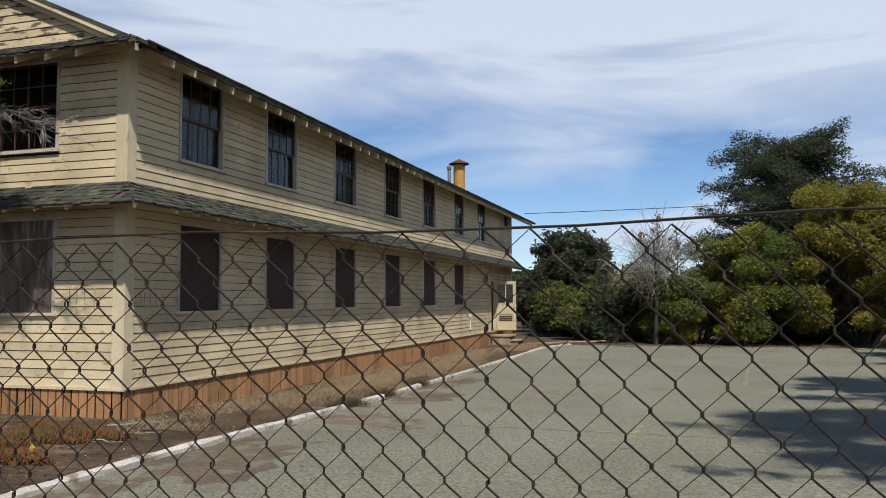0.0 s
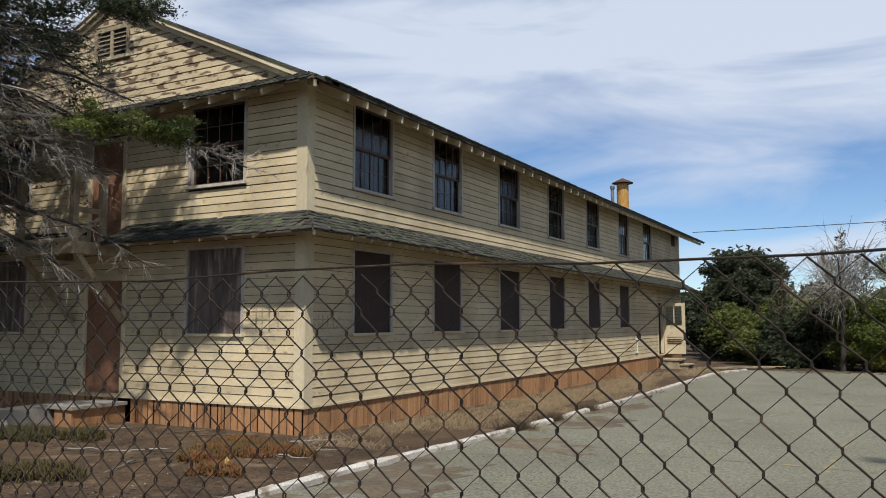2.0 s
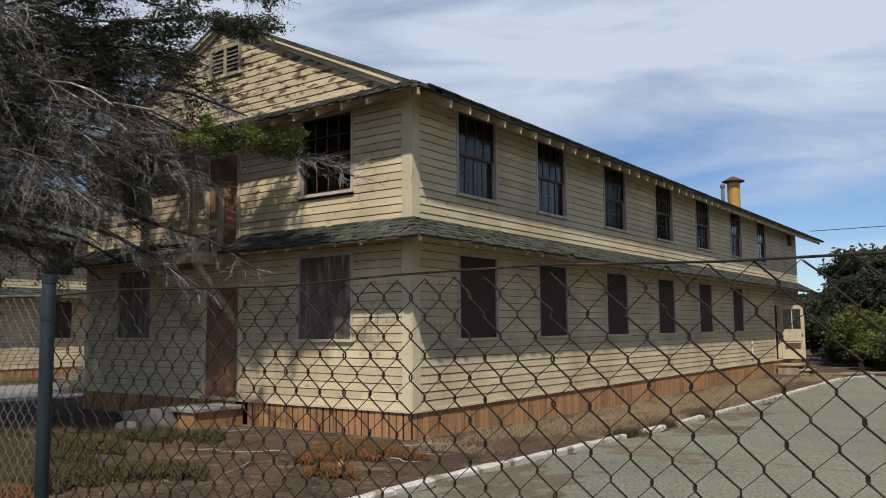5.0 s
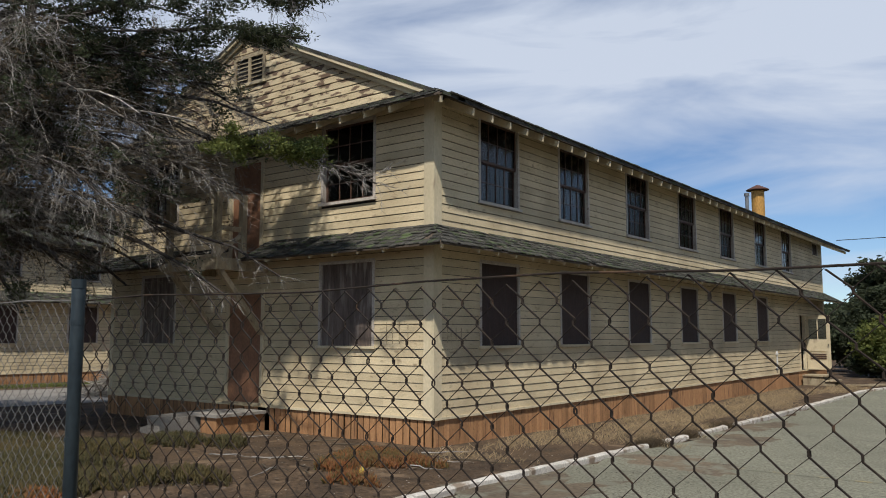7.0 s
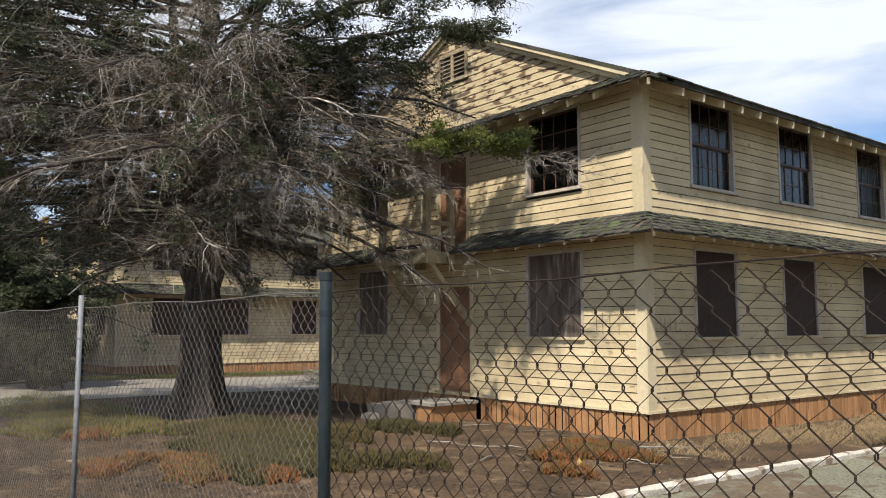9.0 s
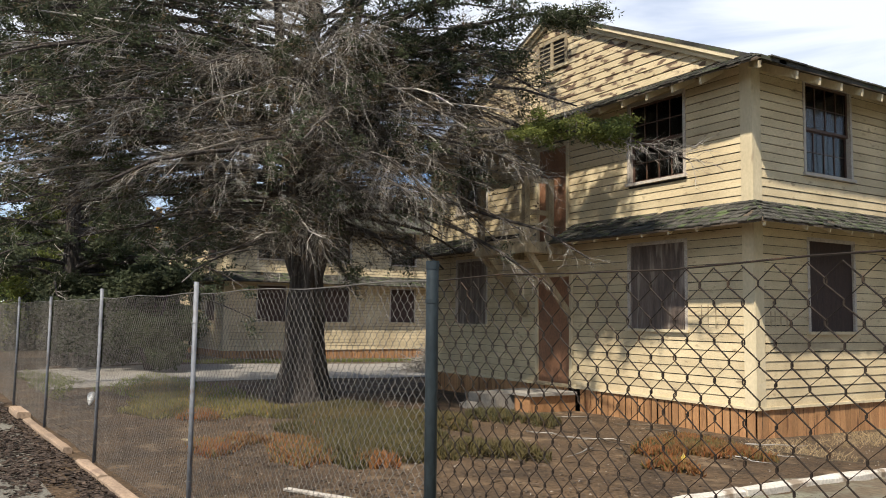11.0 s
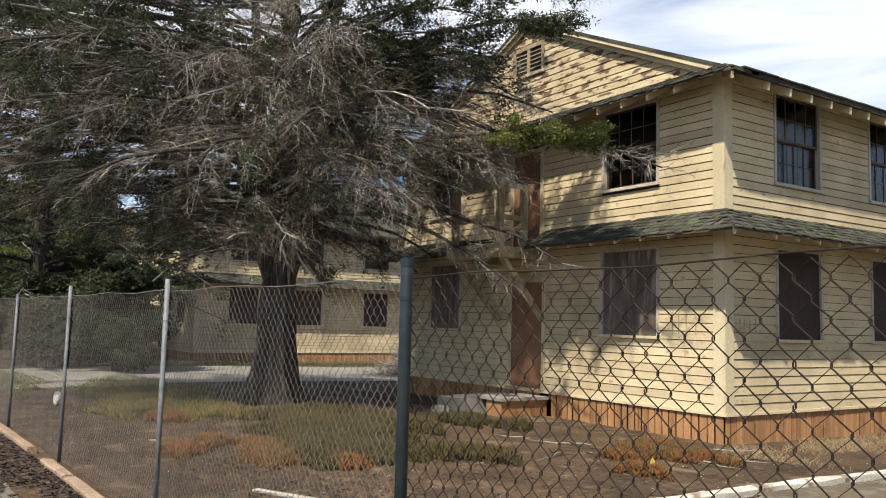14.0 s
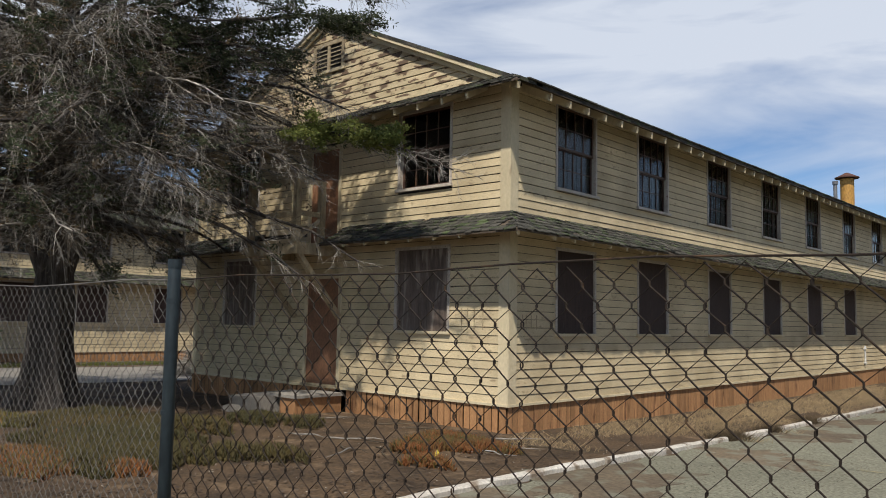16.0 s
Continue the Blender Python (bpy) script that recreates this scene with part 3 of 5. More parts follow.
def rafter_tail(parent, axis, at, out, u, z_in, reach, drop, h=0.12, w=0.05):
    p = []
    for q in (u - w / 2, u + w / 2):
        for d, z in ((0.0, z_in), (reach, z_in - drop * reach), (reach - 0.015, z_in - drop * reach - h), (0.0, z_in - h * 1.15)):
            p.append((at + out * d, q, z) if axis == "y" else (q, at + out * d, z))
    return part("rafter_tail", Mesh().hexa(p), trim_paint, parent)


def barracks(at, length, width, detail, long_up, long_low, door, label):
    """Two floors; the long wall stands at x = 0 and looks to +x, the gable wall at y = 0 looks to -y, before it is moved to its place."""
    b = thing("barracks_building", label, "building", at=(0, 0, 0))
    zs, zm, ze, zr = 0.60, 3.92, 6.36, 8.68
    pitch = (zr - ze + 0.02) / (width / 2)
    up_h = [(u - 0.05, u + 1.39, 4.54, 6.20) for u in long_up]
    low_h = [(u - 0.02, u + 1.38, 1.81, 3.42) for u in long_low]
    long_holes = up_h + low_h + ([(27.1, 28.1, 5.55, 6.14)] if detail else [])
    if door is not None:
        long_holes.append((door, door + 0.98, 0.62, 2.92))
    g_up = [(-2.80, -1.36, 4.57, 6.12), (-8.9, -7.5, 4.60, 6.12)]
    g_low = [(-2.82, -1.36, 1.81, 3.42), (-8.9, -7.5, 1.82, 3.42)]
    g_door = [(-5.64, -4.42, 0.63, 2.95), (-5.62, -4.52, 3.62, 5.75)]
    g_vent = [(-5.62, -4.56, 7.46, 8.12)]
    g_holes = g_up + g_low + g_door
    wall_core(b, "y", 0.0, -0.15, 0.0, length, 0.05, ze - 0.06, long_holes, paper_m)
    wall_core(b, "x", 0.0, 0.15, -width + 0.15, -0.15, 0.05, ze - 0.06, g_holes, paper_m)
    wall_core(b, "y", -width, 0.15, 0.0, length, 0.05, ze - 0.06, [], paint)
    wall_core(b, "x", length, -0.15, -width + 0.15, -0.15, 0.05, ze - 0.06, [], paint)
    for y0, y1 in ((0.0, 0.12), (length - 0.12, length)):
        tri = Mesh().add([(-width, y0, ze - 0.06), (0, y0, ze - 0.06), (-width / 2, y0, zr - 0.08), (-width, y1, ze - 0.06), (0, y1, ze - 0.06), (-width / 2, y1, zr - 0.08)],
                [(0, 1, 2), (5, 4, 3), (0, 3, 4, 1), (1, 4, 5, 2), (2, 5, 3, 0)])
        part("gable_wall", tri, paper_m if y0 == 0.0 else paint, b)
    part("floor_slab", Mesh().box(-width + 0.15, -0.15, 0.15, length - 0.15, 0.45, 0.6).box(-width + 0.15, -0.15, 0.15, length - 0.15, 3.4, 3.55), inside_m, b)
    part("partition", Mesh().box(-3.2, -3.1, 0.15, length - 0.15, 0.6, 6.2).box(-width + 0.15, -0.15, 2.9, 3.0, 0.6, 6.2), inside_m, b)
    # siding
    near_y = (-1, 7.0) if detail else (9, 8)
    near_x = (-20, 1) if detail else (9, 8)
    siding(b, "y", 0.0, 1, 0.19, length - 0.15, zs, 3.80, long_holes, near_y)
    siding(b, "y", 0.0, 1, 0.19, length - 0.15, zm - 0.02, ze - 0.06, long_holes, near_y)
    siding(b, "x", 0.0, -1, -width + 0.15, -0.20, zs, 3.80, g_holes, near_x)
    siding(b, "x", 0.0, -1, -width + 0.15, -0.20, zm - 0.02, ze, g_holes, near_x)
    if detail:
        cut = lambda z: (-width + max(0, z - ze) / pitch + 0.02, -max(0, z - ze) / pitch - 0.02)
        siding(b, "x", 0.0, -1, -width, 0, ze + 0.03, zr - 0.08, g_vent, near_x, cut, paint_old)
    # corner boards
    for z0, z1 in ((zs - 0.02, 3.80), (zm - 0.03, ze - 0.06)):
        part("corner_board", Mesh().box(-0.20, 0.0, -0.032, 0.0, z0, z1), trim_paint, b)
        part("corner_board", Mesh().box(0.0, 0.034, -0.034, 0.19, z0, z1), trim_paint, b)
        part("corner_board", Mesh().box(0.0, 0.032, length - 0.15, length, z0, z1), trim_paint, b)
        part("corner_board", Mesh().box(-width, -width + 0.15, -0.032, 0.0, z0, z1), trim_paint, b)
    # skirt of upright boards on a dark backing, under a water table
    part("water_table", Mesh().box(0.0, 0.045, -0.045, length, zs - 0.045, zs).box(-width, 0.0, -0.045, 0.0, zs - 0.045, zs), trim_paint, b)
    part("skirt_backing", Mesh().box(-0.06, -0.02, 0.0, length, -0.1, zs - 0.05).box(-width, -0.06, 0.0, 0.04, -0.1, zs - 0.05), black_m, b)
    rest = Mesh()
    u, k = 0.0, 0
    while u < length:
        w = R.uniform(0.135, 0.16) if u < 9 else R.uniform(0.30, 0.9)
        m = Mesh().box(-0.02, R.uniform(0.004, 0.012), u, min(length, u + w - (R.uniform(0.008, 0.02) if u < 9 else 0.003)), -0.12, zs - 0.047)
        if detail and u < 16:
            part("skirt_board", m, skirt_wood, b)
        else:
            rest.add(m.v, m.f)
        u += w
    u = -width
    while u < -0.02:
        w = R.uniform(0.15, 0.175)
        m = Mesh().box(u, min(0.0, u + w - R.uniform(0.018, 0.045)), -R.uniform(0.008, 0.018), 0.0, -0.12 + R.uniform(0, 0.06), zs - 0.047)
        if detail and u > -8:
            if not -4.55 < u < -4.2:
                part("skirt_board", m, skirt_wood, b)
        else:
            rest.add(m.v, m.f)
        u += w
    part("far_skirt", rest, skirt_wood, b, "orange-stained skirt boards", kind="stuff")
    # main roof
    ov, end = 0.66, length + (3.0 if detail else 0.6)
    roof = Mesh()
    for s in (1, -1):
        x_e = -width / 2 + s * (width / 2 + ov)
        z_e = zr - pitch * (width / 2 + ov) - 0.01
        roof.hexa([(-width / 2, -0.16, zr - 0.07), (x_e, -0.16, z_e - 0.02), (x_e, end, z_e - 0.02), (-width / 2, end, zr - 0.07),
                   (-width / 2, -0.16, zr), (x_e, -0.16, z_e + 0.05), (x_e, end, z_e + 0.05), (-width / 2, end, zr)])
        rk = Mesh().beam((-width / 2, -0.06, zr - 0.12), (x_e - s * 0.62, -0.06, zr - 0.12 - pitch * (width / 2 + ov - 0.62)), 0.045, 0.17)
        part("rake_board", rk, trim_paint, b)
        rk = Mesh().beam((-width / 2, -0.13, zr - 0.075), (x_e - s * 0.45, -0.13, zr - 0.075 - pitch * (width / 2 + ov - 0.45)), 0.04, 0.075)
        part("rake_board", rk, trim_paint, b)
    part("roof", roof, shingle_m, b, "low-pitched dark shingle roof")
    z_e = zr - pitch * (width / 2 + ov) - 0.01
    zb = zr - pitch * width / 2
    if detail:
        u, rest = -0.4, Mesh()
        while u < end - 0.1:
            edge = Mesh().box(ov - 0.06, ov + 0.022 + R.uniform(0, 0.02), u, u + 0.3, z_e + 0.052, z_e + 0.075)
            part("edge_shingle", edge, shingle_m, b) if u < 12 else rest.add(edge.v, edge.f)
            u += 0.305
        part("far_edge_shingles", rest, shingle_m, b, "ragged shingle edge along the eave", kind="stuff")
    n = int(length / 0.61)
    for i in range(n + (5 if detail else 1)):
        rafter_tail(b, "y", 0.0, 1, 0.33 + i * (length - 0.5) / n, zb - 0.052, ov - 0.02, pitch + 0.02, 0.13)
    # eave-level pent roof and the middle band round the gable and along the long wall
    near_b = (-5.2, 0.7) if detail else (9, 8)
    shingle_band(b, "x", 0.0, -1, -width, 0.0, ze + 0.01, z_e + 0.02, 0.62, near_b, 0.62, 0.66, 3)
    hip = Mesh().hexa([(0.0, 0.0, ze - 0.05), (ov, -0.62, z_e - 0.01), (ov, 0.02, z_e - 0.01), (0.0, 0.02, ze - 0.05),
                       (0.0, 0.0, ze + 0.04), (ov, -0.62, z_e + 0.055), (ov, 0.02, z_e + 0.055), (0.0, 0.02, ze + 0.04)])
    part("hip_corner", hip, shingle_m, b)
    for i in range(int(width / 0.61)):
        rafter_tail(b, "x", 0.0, -1, -0.55 - i * 0.61, ze - 0.03, 0.58, (ze + 0.01 - z_e - 0.02) / 0.62, 0.12)
    shingle_band(b, "y", 0.0, 1, 0.0, length, zm + 0.02, 3.50, 0.77, (-1, 5.5) if detail else (9, 8), 0.75, 0.3)
    shingle_band(b, "x", 0.0, -1, -4.30, 0.0, zm + 0.02, 3.50, 0.75, near_b, 0.0, 0.77)
    shingle_band(b, "x", 0.0, -1, -width, -7.2, zm + 0.02, 3.50, 0.75, (9, 8), 0.77, 0.0)
    for i in range(n + 1):
        rafter_tail(b, "y", 0.0, 1, 0.33 + i * (length - 0.5) / n, zm - 0.03, 0.75, 0.54, 0.075, 0.04)
    for i in range(6):
        rafter_tail(b, "x", 0.0, -1, -0.55 - i * 0.61, zm - 0.03, 0.73, 0.54, 0.075, 0.04)
    # hip rafters at the corner
    part("rafter_tail", Mesh().beam((0.0, 0.0, ze - 0.15), (0.61, -0.58, z_e - 0.085), 0.05, 0.11), trim_paint, b)
    part("rafter_tail", Mesh().beam((0.0, 0.0, zm - 0.08), (0.73, -0.71, 3.45), 0.045, 0.085), trim_paint, b)
    # soffit boards close the gap between wall and deck; their colour carries the eave's shade
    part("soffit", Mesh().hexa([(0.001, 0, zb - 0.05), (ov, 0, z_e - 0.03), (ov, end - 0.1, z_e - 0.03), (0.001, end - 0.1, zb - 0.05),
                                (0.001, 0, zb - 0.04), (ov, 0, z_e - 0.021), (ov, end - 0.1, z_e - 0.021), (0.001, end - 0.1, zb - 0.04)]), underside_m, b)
    # openings
    for i, h in enumerate(up_h):
        sash_window(b, "y", 0.0, 1, *h, drop=0.0, curtain=i in (0, 1, 2, 4))
    for i, h in enumerate(low_h):
        boarded_window(b, "y", 0.0, 1, *h, plywood)
    if detail:
        boarded_window(b, "y", 0.0, 1, 27.1, 28.1, 5.55, 6.14, plywood)
        sash_window(b, "x", 0.0, -1, *g_up[0], drop=0.0, curtain=False)
        boarded_window(b, "x", 0.0, -1, *g_low[0], plywood_grey)
        sash_window(b, "x", 0.0, -1, *g_up[1], curtain=False)
        boarded_window(b, "x", 0.0, -1, *g_low[1], plywood_grey)
        for x0, x1, z0, z1 in g_door:
            d = part("door", frame_of("x", 0.0, -1, x0, x1, z0, z1, 0.09, 0.035, 0.1), trim_paint, b, "brown boarded door in a cream frame")
            part("door_leaf", Mesh().box(x0 + 0.09, x1 - 0.09, 0.0, 0.04, z0, z1 - 0.09), door_wood, d, "plain brown plywood door")
            part("threshold", Mesh().box(x0, x1, -0.09, 0.02, z0 - 0.05, z0), grey_wood, d)
        v = part("gable_vent", frame_of("x", 0.0, -1, -5.62, -4.56, 7.46, 8.12, 0.09, 0.035, 0.06), grey_wood, b, "louvred vent in the gable")
        part("vent_sill", Mesh().box(-5.65, -4.53, -0.06, 0.0, 7.40, 7.46), trim_paint, v)
        part("vent_back", Mesh().box(-5.53, -4.65, 0.06, 0.08, 7.46, 8.03), black_m, v)
        part("mullion", Mesh().box(-5.13, -5.05, -0.03, 0.05, 7.46, 8.03), grey_wood, v)
        for k in range(6):
            z = 7.47 + k * 0.092
            part("slat", Mesh().hexa([(x, yy, zz) for x in (-5.53, -4.65) for yy, zz in ((-0.02, z), (0.05, z + 0.05), (0.05, z + 0.065), (-0.02, z + 0.018))]), grey_wood, v)
    else:
        for h in g_up + g_low:
            boarded_window(b, "x", 0.0, -1, *h, plywood)
    b.location = at
    return b


main_up = [1.40, 4.46, 7.92, 11.42, 14.95, 18.68, 22.18]
main_low = [1.39, 4.43, 7.90, 11.40, 14.95, 18.60]
main_house = barracks((0, 0, 0), 28.8, 10.2, True, main_up, main_low, 24.32, "derelict two-storey cream clapboard barracks with boarded windows")
barracks((-25.5, -1.0, -0.12), 27.0, 10.2, False, main_up, main_low[:5], None, "second cream barracks building behind the cypress tree")

# open far door of the main building
leaf = part("door", frame_of("y", 0.0, 1, 24.32, 25.30, 0.62, 2.92, 0.08, 0.03, 0.1), trim_paint, main_house, "door standing open at the far end")
part("door_leaf", Mesh().box(0.04, 0.14, 25.32, 25.37, 0.60, 2.84).box(0.82, 0.96, 25.32, 25.37, 0.60, 2.84).box(0.14, 0.82, 25.32, 25.37, 0.60, 1.0)
     .box(0.14, 0.82, 25.32, 25.37, 1.35, 1.85).box(0.14, 0.82, 25.32, 25.37, 2.70, 2.84).box(0.46, 0.50, 25.33, 25.36, 1.85, 2.70)
     .box(0.14, 0.82, 25.345, 25.352, 1.0, 1.35), trim_paint, leaf, "cream panelled door with a window and a louvre")
part("louvre", Mesh().box(0.17, 0.79, 25.325, 25.342, 1.03, 1.08).box(0.17, 0.79, 25.325, 25.342, 1.12, 1.17).box(0.17, 0.79, 25.325, 25.342, 1.21, 1.26), sash_paint, leaf, "dark louvre slats")
part("pane", Mesh().box(0.14, 0.46, 25.34, 25.346, 1.85, 2.70).box(0.50, 0.82, 25.34, 25.346, 1.85, 2.70), glass_m, leaf)
part("knob", Mesh().tube([(0.89, 25.32, 1.62), (0.89, 25.27, 1.62), (0.89, 25.25, 1.62)], [0.015, 0.03, 0.02], 8), black_m, leaf)
st = thing("doorstep", "broken timber steps below the open far door", "steps")
part("tread", Mesh().box(0.08, 0.95, 24.2, 25.4, 0.36, 0.42), grey_wood, st)
part("tread", Mesh().box(0.6, 1.3, 24.3, 25.5, 0.16, 0.21), grey_wood, st)
part("stringer", Mesh().box(0.08, 0.9, 24.25, 24.31, -0.05, 0.36).box(0.6, 1.25, 24.35, 24.41, -0.05, 0.16), grey_wood, st)
part("stringer", Mesh().box(0.08, 0.9, 25.25, 25.31, -0.05, 0.36).box(0.6, 1.25, 25.35, 25.41, -0.05, 0.16), grey_wood, st)
cd = thing("wall_conduit", "short white conduit with brackets on the siding", "conduit")
part("pipe", Mesh().tube([(0.06, 20.75, 0.75), (0.06, 20.75, 1.42)], 0.03, 8), white_m, cd)
part("bracket", Mesh().box(0.0, 0.1, 20.68, 20.82, 0.8, 0.84).box(0.0, 0.1, 20.68, 20.82, 1.3, 1.34), white_m, cd)

# flue and vent pipe on the roof
fl = thing("roof_flue", "ochre painted metal flue with a rusty conical cap", "chimney")
part("pipe", Mesh().tube([(-1.2, 23.6, 6.55), (-1.2, 23.6, 8.05)], 0.26, 20), chim_m, fl, smooth=False)
part("cap", Mesh().tube([(-1.2, 23.6, 8.07), (-1.2, 23.6, 8.10), (-1.2, 23.6, 8.30)], [0.46, 0.46, 0.05], 20), cap_m, fl, "rusty conical rain cap")
part("strut", Mesh().box(-1.46, -1.43, 23.58, 23.62, 7.9, 8.1).box(-0.97, -0.94, 23.58, 23.62, 7.9, 8.1), cap_m, fl)
vp = thing("roof_vent_pipe", "small grey plumbing vent on the roof", "vent pipe")
part("pipe", Mesh().tube([(-1.0, 21.4, 6.7), (-1.0, 21.4, 7.55)], 0.07, 10), post_grey, vp)
part("cap", Mesh().tube([(-1.0, 21.4, 7.5), (-1.0, 21.4, 7.62)], 0.1, 10), post_grey, vp)
# a third building far behind, with its flue
b3h = thing("far_building", "far cream building behind the trees with an ochre flue", "building")
part("wall", Mesh().box(-56, -46, -1.5, 24, -0.1, 6.2), paint, b3h)
part("roof", Mesh().add([(-56.6, -2, 6.1), (-45.4, -2, 6.1), (-51, -2, 8.4), (-56.6, 24.5, 6.1), (-45.4, 24.5, 6.1), (-51, 24.5, 8.4)], [(0, 1, 2), (5, 4, 3), (0, 3, 4, 1), (1, 4, 5, 2), (2, 5, 3, 0)]), shingle_m, b3h)
part("flue", Mesh().tube([(-47, 0.8, 6.3), (-47, 0.8, 9.0)], 0.2, 12), chim_m, b3h, "ochre flue")
# number painted on the siding, kept as bars
for axis, spots, z0, z1 in (("x", (-1.06, -0.92, -0.76, -0.56), 1.86, 2.24), ("y", (0.36, 0.47, 0.62, 0.78), 1.88, 2.14)):
    mk = thing("painted_mark", "faded spray-painted strokes on the siding", "marking")
    for u in spots:
        s = 0.011
        part("stroke", Mesh().box(u - s, u + s, -0.025, -0.0222, z0, z1) if axis == "x" else Mesh().box(0.0222, 0.025, u - s, u + s, z0, z1), pencil_m, mk)

# balcony of the upper gable door
bal = thing("balcony", "weathered timber landing with posts and rails", "balcony")
part("deck", Mesh().box(-6.05, -4.36, -1.28, -0.04, 3.46, 3.52), grey_wood, bal)
for a, b in (((-6.05, -1.31, 3.38), (-4.32, -1.31, 3.38)), ((-4.34, -1.29, 3.38), (-4.34, -0.04, 3.38)), ((-6.05, -1.29, 3.38), (-6.05, -0.04, 3.38))):
    part("rim_joist", Mesh().beam(a, b, 0.05, 0.19), grey_wood, bal)
for x, yy in ((-6.0, -1.24), (-4.42, -1.24), (-4.42, -0.62), (-6.0, -0.1)):
    part("post", Mesh().box(x - 0.06, x + 0.06, yy - 0.06, yy + 0.06, 3.52, 4.82), grey_wood, bal)
for z in (4.78, 4.12):
    part("rail", Mesh().beam((-6.05, -1.24, z), (-4.38, -1.24, z - 0.02), 0.05, 0.1), grey_wood, bal)
    part("rail", Mesh().beam((-4.42, -1.2, z), (-4.42, -0.6, z), 0.05, 0.1), grey_wood, bal)
part("rail", Mesh().beam((-4.42, -1.2, 3.6), (-4.42, -0.55, 4.1), 0.04, 0.08), grey_wood, bal)
part("brace", Mesh().beam((-4.40, -1.2, 3.32), (-4.45, -0.06, 2.05), 0.1, 0.1), grey_wood, bal)
part("brace", Mesh().beam((-6.0, -1.2, 3.32), (-5.95, -0.06, 2.05), 0.1, 0.1), grey_wood, bal)
stp = thing("landing", "low timber landing with a pale slab below the gable door", "steps")
part("top", Mesh().box(-5.06, -4.22, -1.28, -0.06, 0.44, 0.50), path_m, stp, "pale concrete top")
part("face", Mesh().box(-4.76, -4.28, -1.24, -1.20, 0.0, 0.44).box(-4.32, -4.28, -1.20, -0.06, 0.0, 0.44), skirt_wood, stp, "orange-stained boarding")
part("slab", Mesh().hexa([(-5.98, -1.55, 0.0), (-4.78, -1.62, 0.0), (-5.08, -0.06, 0.0), (-6.0, -0.06, 0.0), (-6.08, -1.58, 0.40), (-4.86, -1.66, 0.45), (-5.08, -0.06, 0.48), (-6.02, -0.06, 0.44)]), path_m, stp, "pale broken concrete step")
part("rubble", Mesh().hexa([(-5.7, -2.00, 0.05), (-5.3, -2.06, 0.05), (-5.25, -1.75, 0.05), (-5.62, -1.72, 0.05), (-5.66, -1.96, 0.24), (-5.36, -2.00, 0.30), (-5.3, -1.8, 0.27), (-5.6, -1.77, 0.22)]), path_m, stp, "broken chunk of concrete")

# service cable from the far eave
cab = [Vector((0.62, 29.2, 6.35)).lerp(Vector((60, 46, 11.5)), k / 24) - Vector((0, 0, 4 * 0.9 * (k / 24) * (1 - k / 24))) for k in range(25)]
tagged(part("overhead_cable", Mesh().tube(cab, 0.018, 5), black_m), "thin black service cable hung from the eave", "cable")
pole = thing("utility_pole", "brown timber utility pole far beyond the shrubs", "utility pole")
part("shaft", Mesh().tube([(60, 46, -0.2), (60, 46, 12.2)], [0.16, 0.11], 10), bark_m, pole)
part("crossarm", Mesh().box(59, 61, 45.95, 46.05, 11.4, 11.52), bark_m, pole)

# ---- chain-link fence ----
P1 = Vector((4.86, -8.93))
LEFT = Vector((-math.cos(radians(3)), -math.sin(radians(3))))
RIGHT = Vector((math.cos(radians(0.46)), -math.sin(radians(0.46))))
SPAN, WID, HGT, TOP = 3.84, 0.1118, 0.1250, 2.162


def net_mesh(name, mat, r, sides, count, shift, WID, HGT, steps, hook=0.0065):
    """One bay of woven wire: zigzag pickets that hook into one another."""
    v, f = [], []
    ring = [(math.cos(2 * math.pi * k / sides), math.sin(2 * math.pi * k / sides)) for k in range(sides)]
    half = WID / 2
    for w in range(count):
        o = len(v)
        x0 = w * half + shift
        wob = R.uniform(-0.003, 0.003)
        pts = []
        for j in range(steps + 1):
            side = (j + w) % 2
            x = x0 + (half + 0.003 if side else -0.003) + wob
            z = TOP - j * HGT / 2 + R.uniform(-0.003, 0.003)
            yy = (0.004 if side else -0.004) + 0.012 * math.sin(x * 2.1 + z)
            inward = -1 if side else 1
            # a short hook at each bend
            pts.append((x + inward * 0.0035, yy, z + hook)) if j and hook else None
            pts.append((x + inward * 0.0035, yy, z - hook))
        for x, yy, z in pts:
            for a, b in ring:
                v.append((x + a * r, yy + b * r, z + a * r * 0.4))
        for j in range(len(pts) - 1):
            for k in range(sides):
                p, q = o + j * sides + k, o + j * sides + (k + 1) % sides
                f.append((p, q, q + sides, p + sides))
    me = bpy.data.meshes.new(name)
    me.from_pydata(v, [], f)
    me.materials.append(mat)
    return me


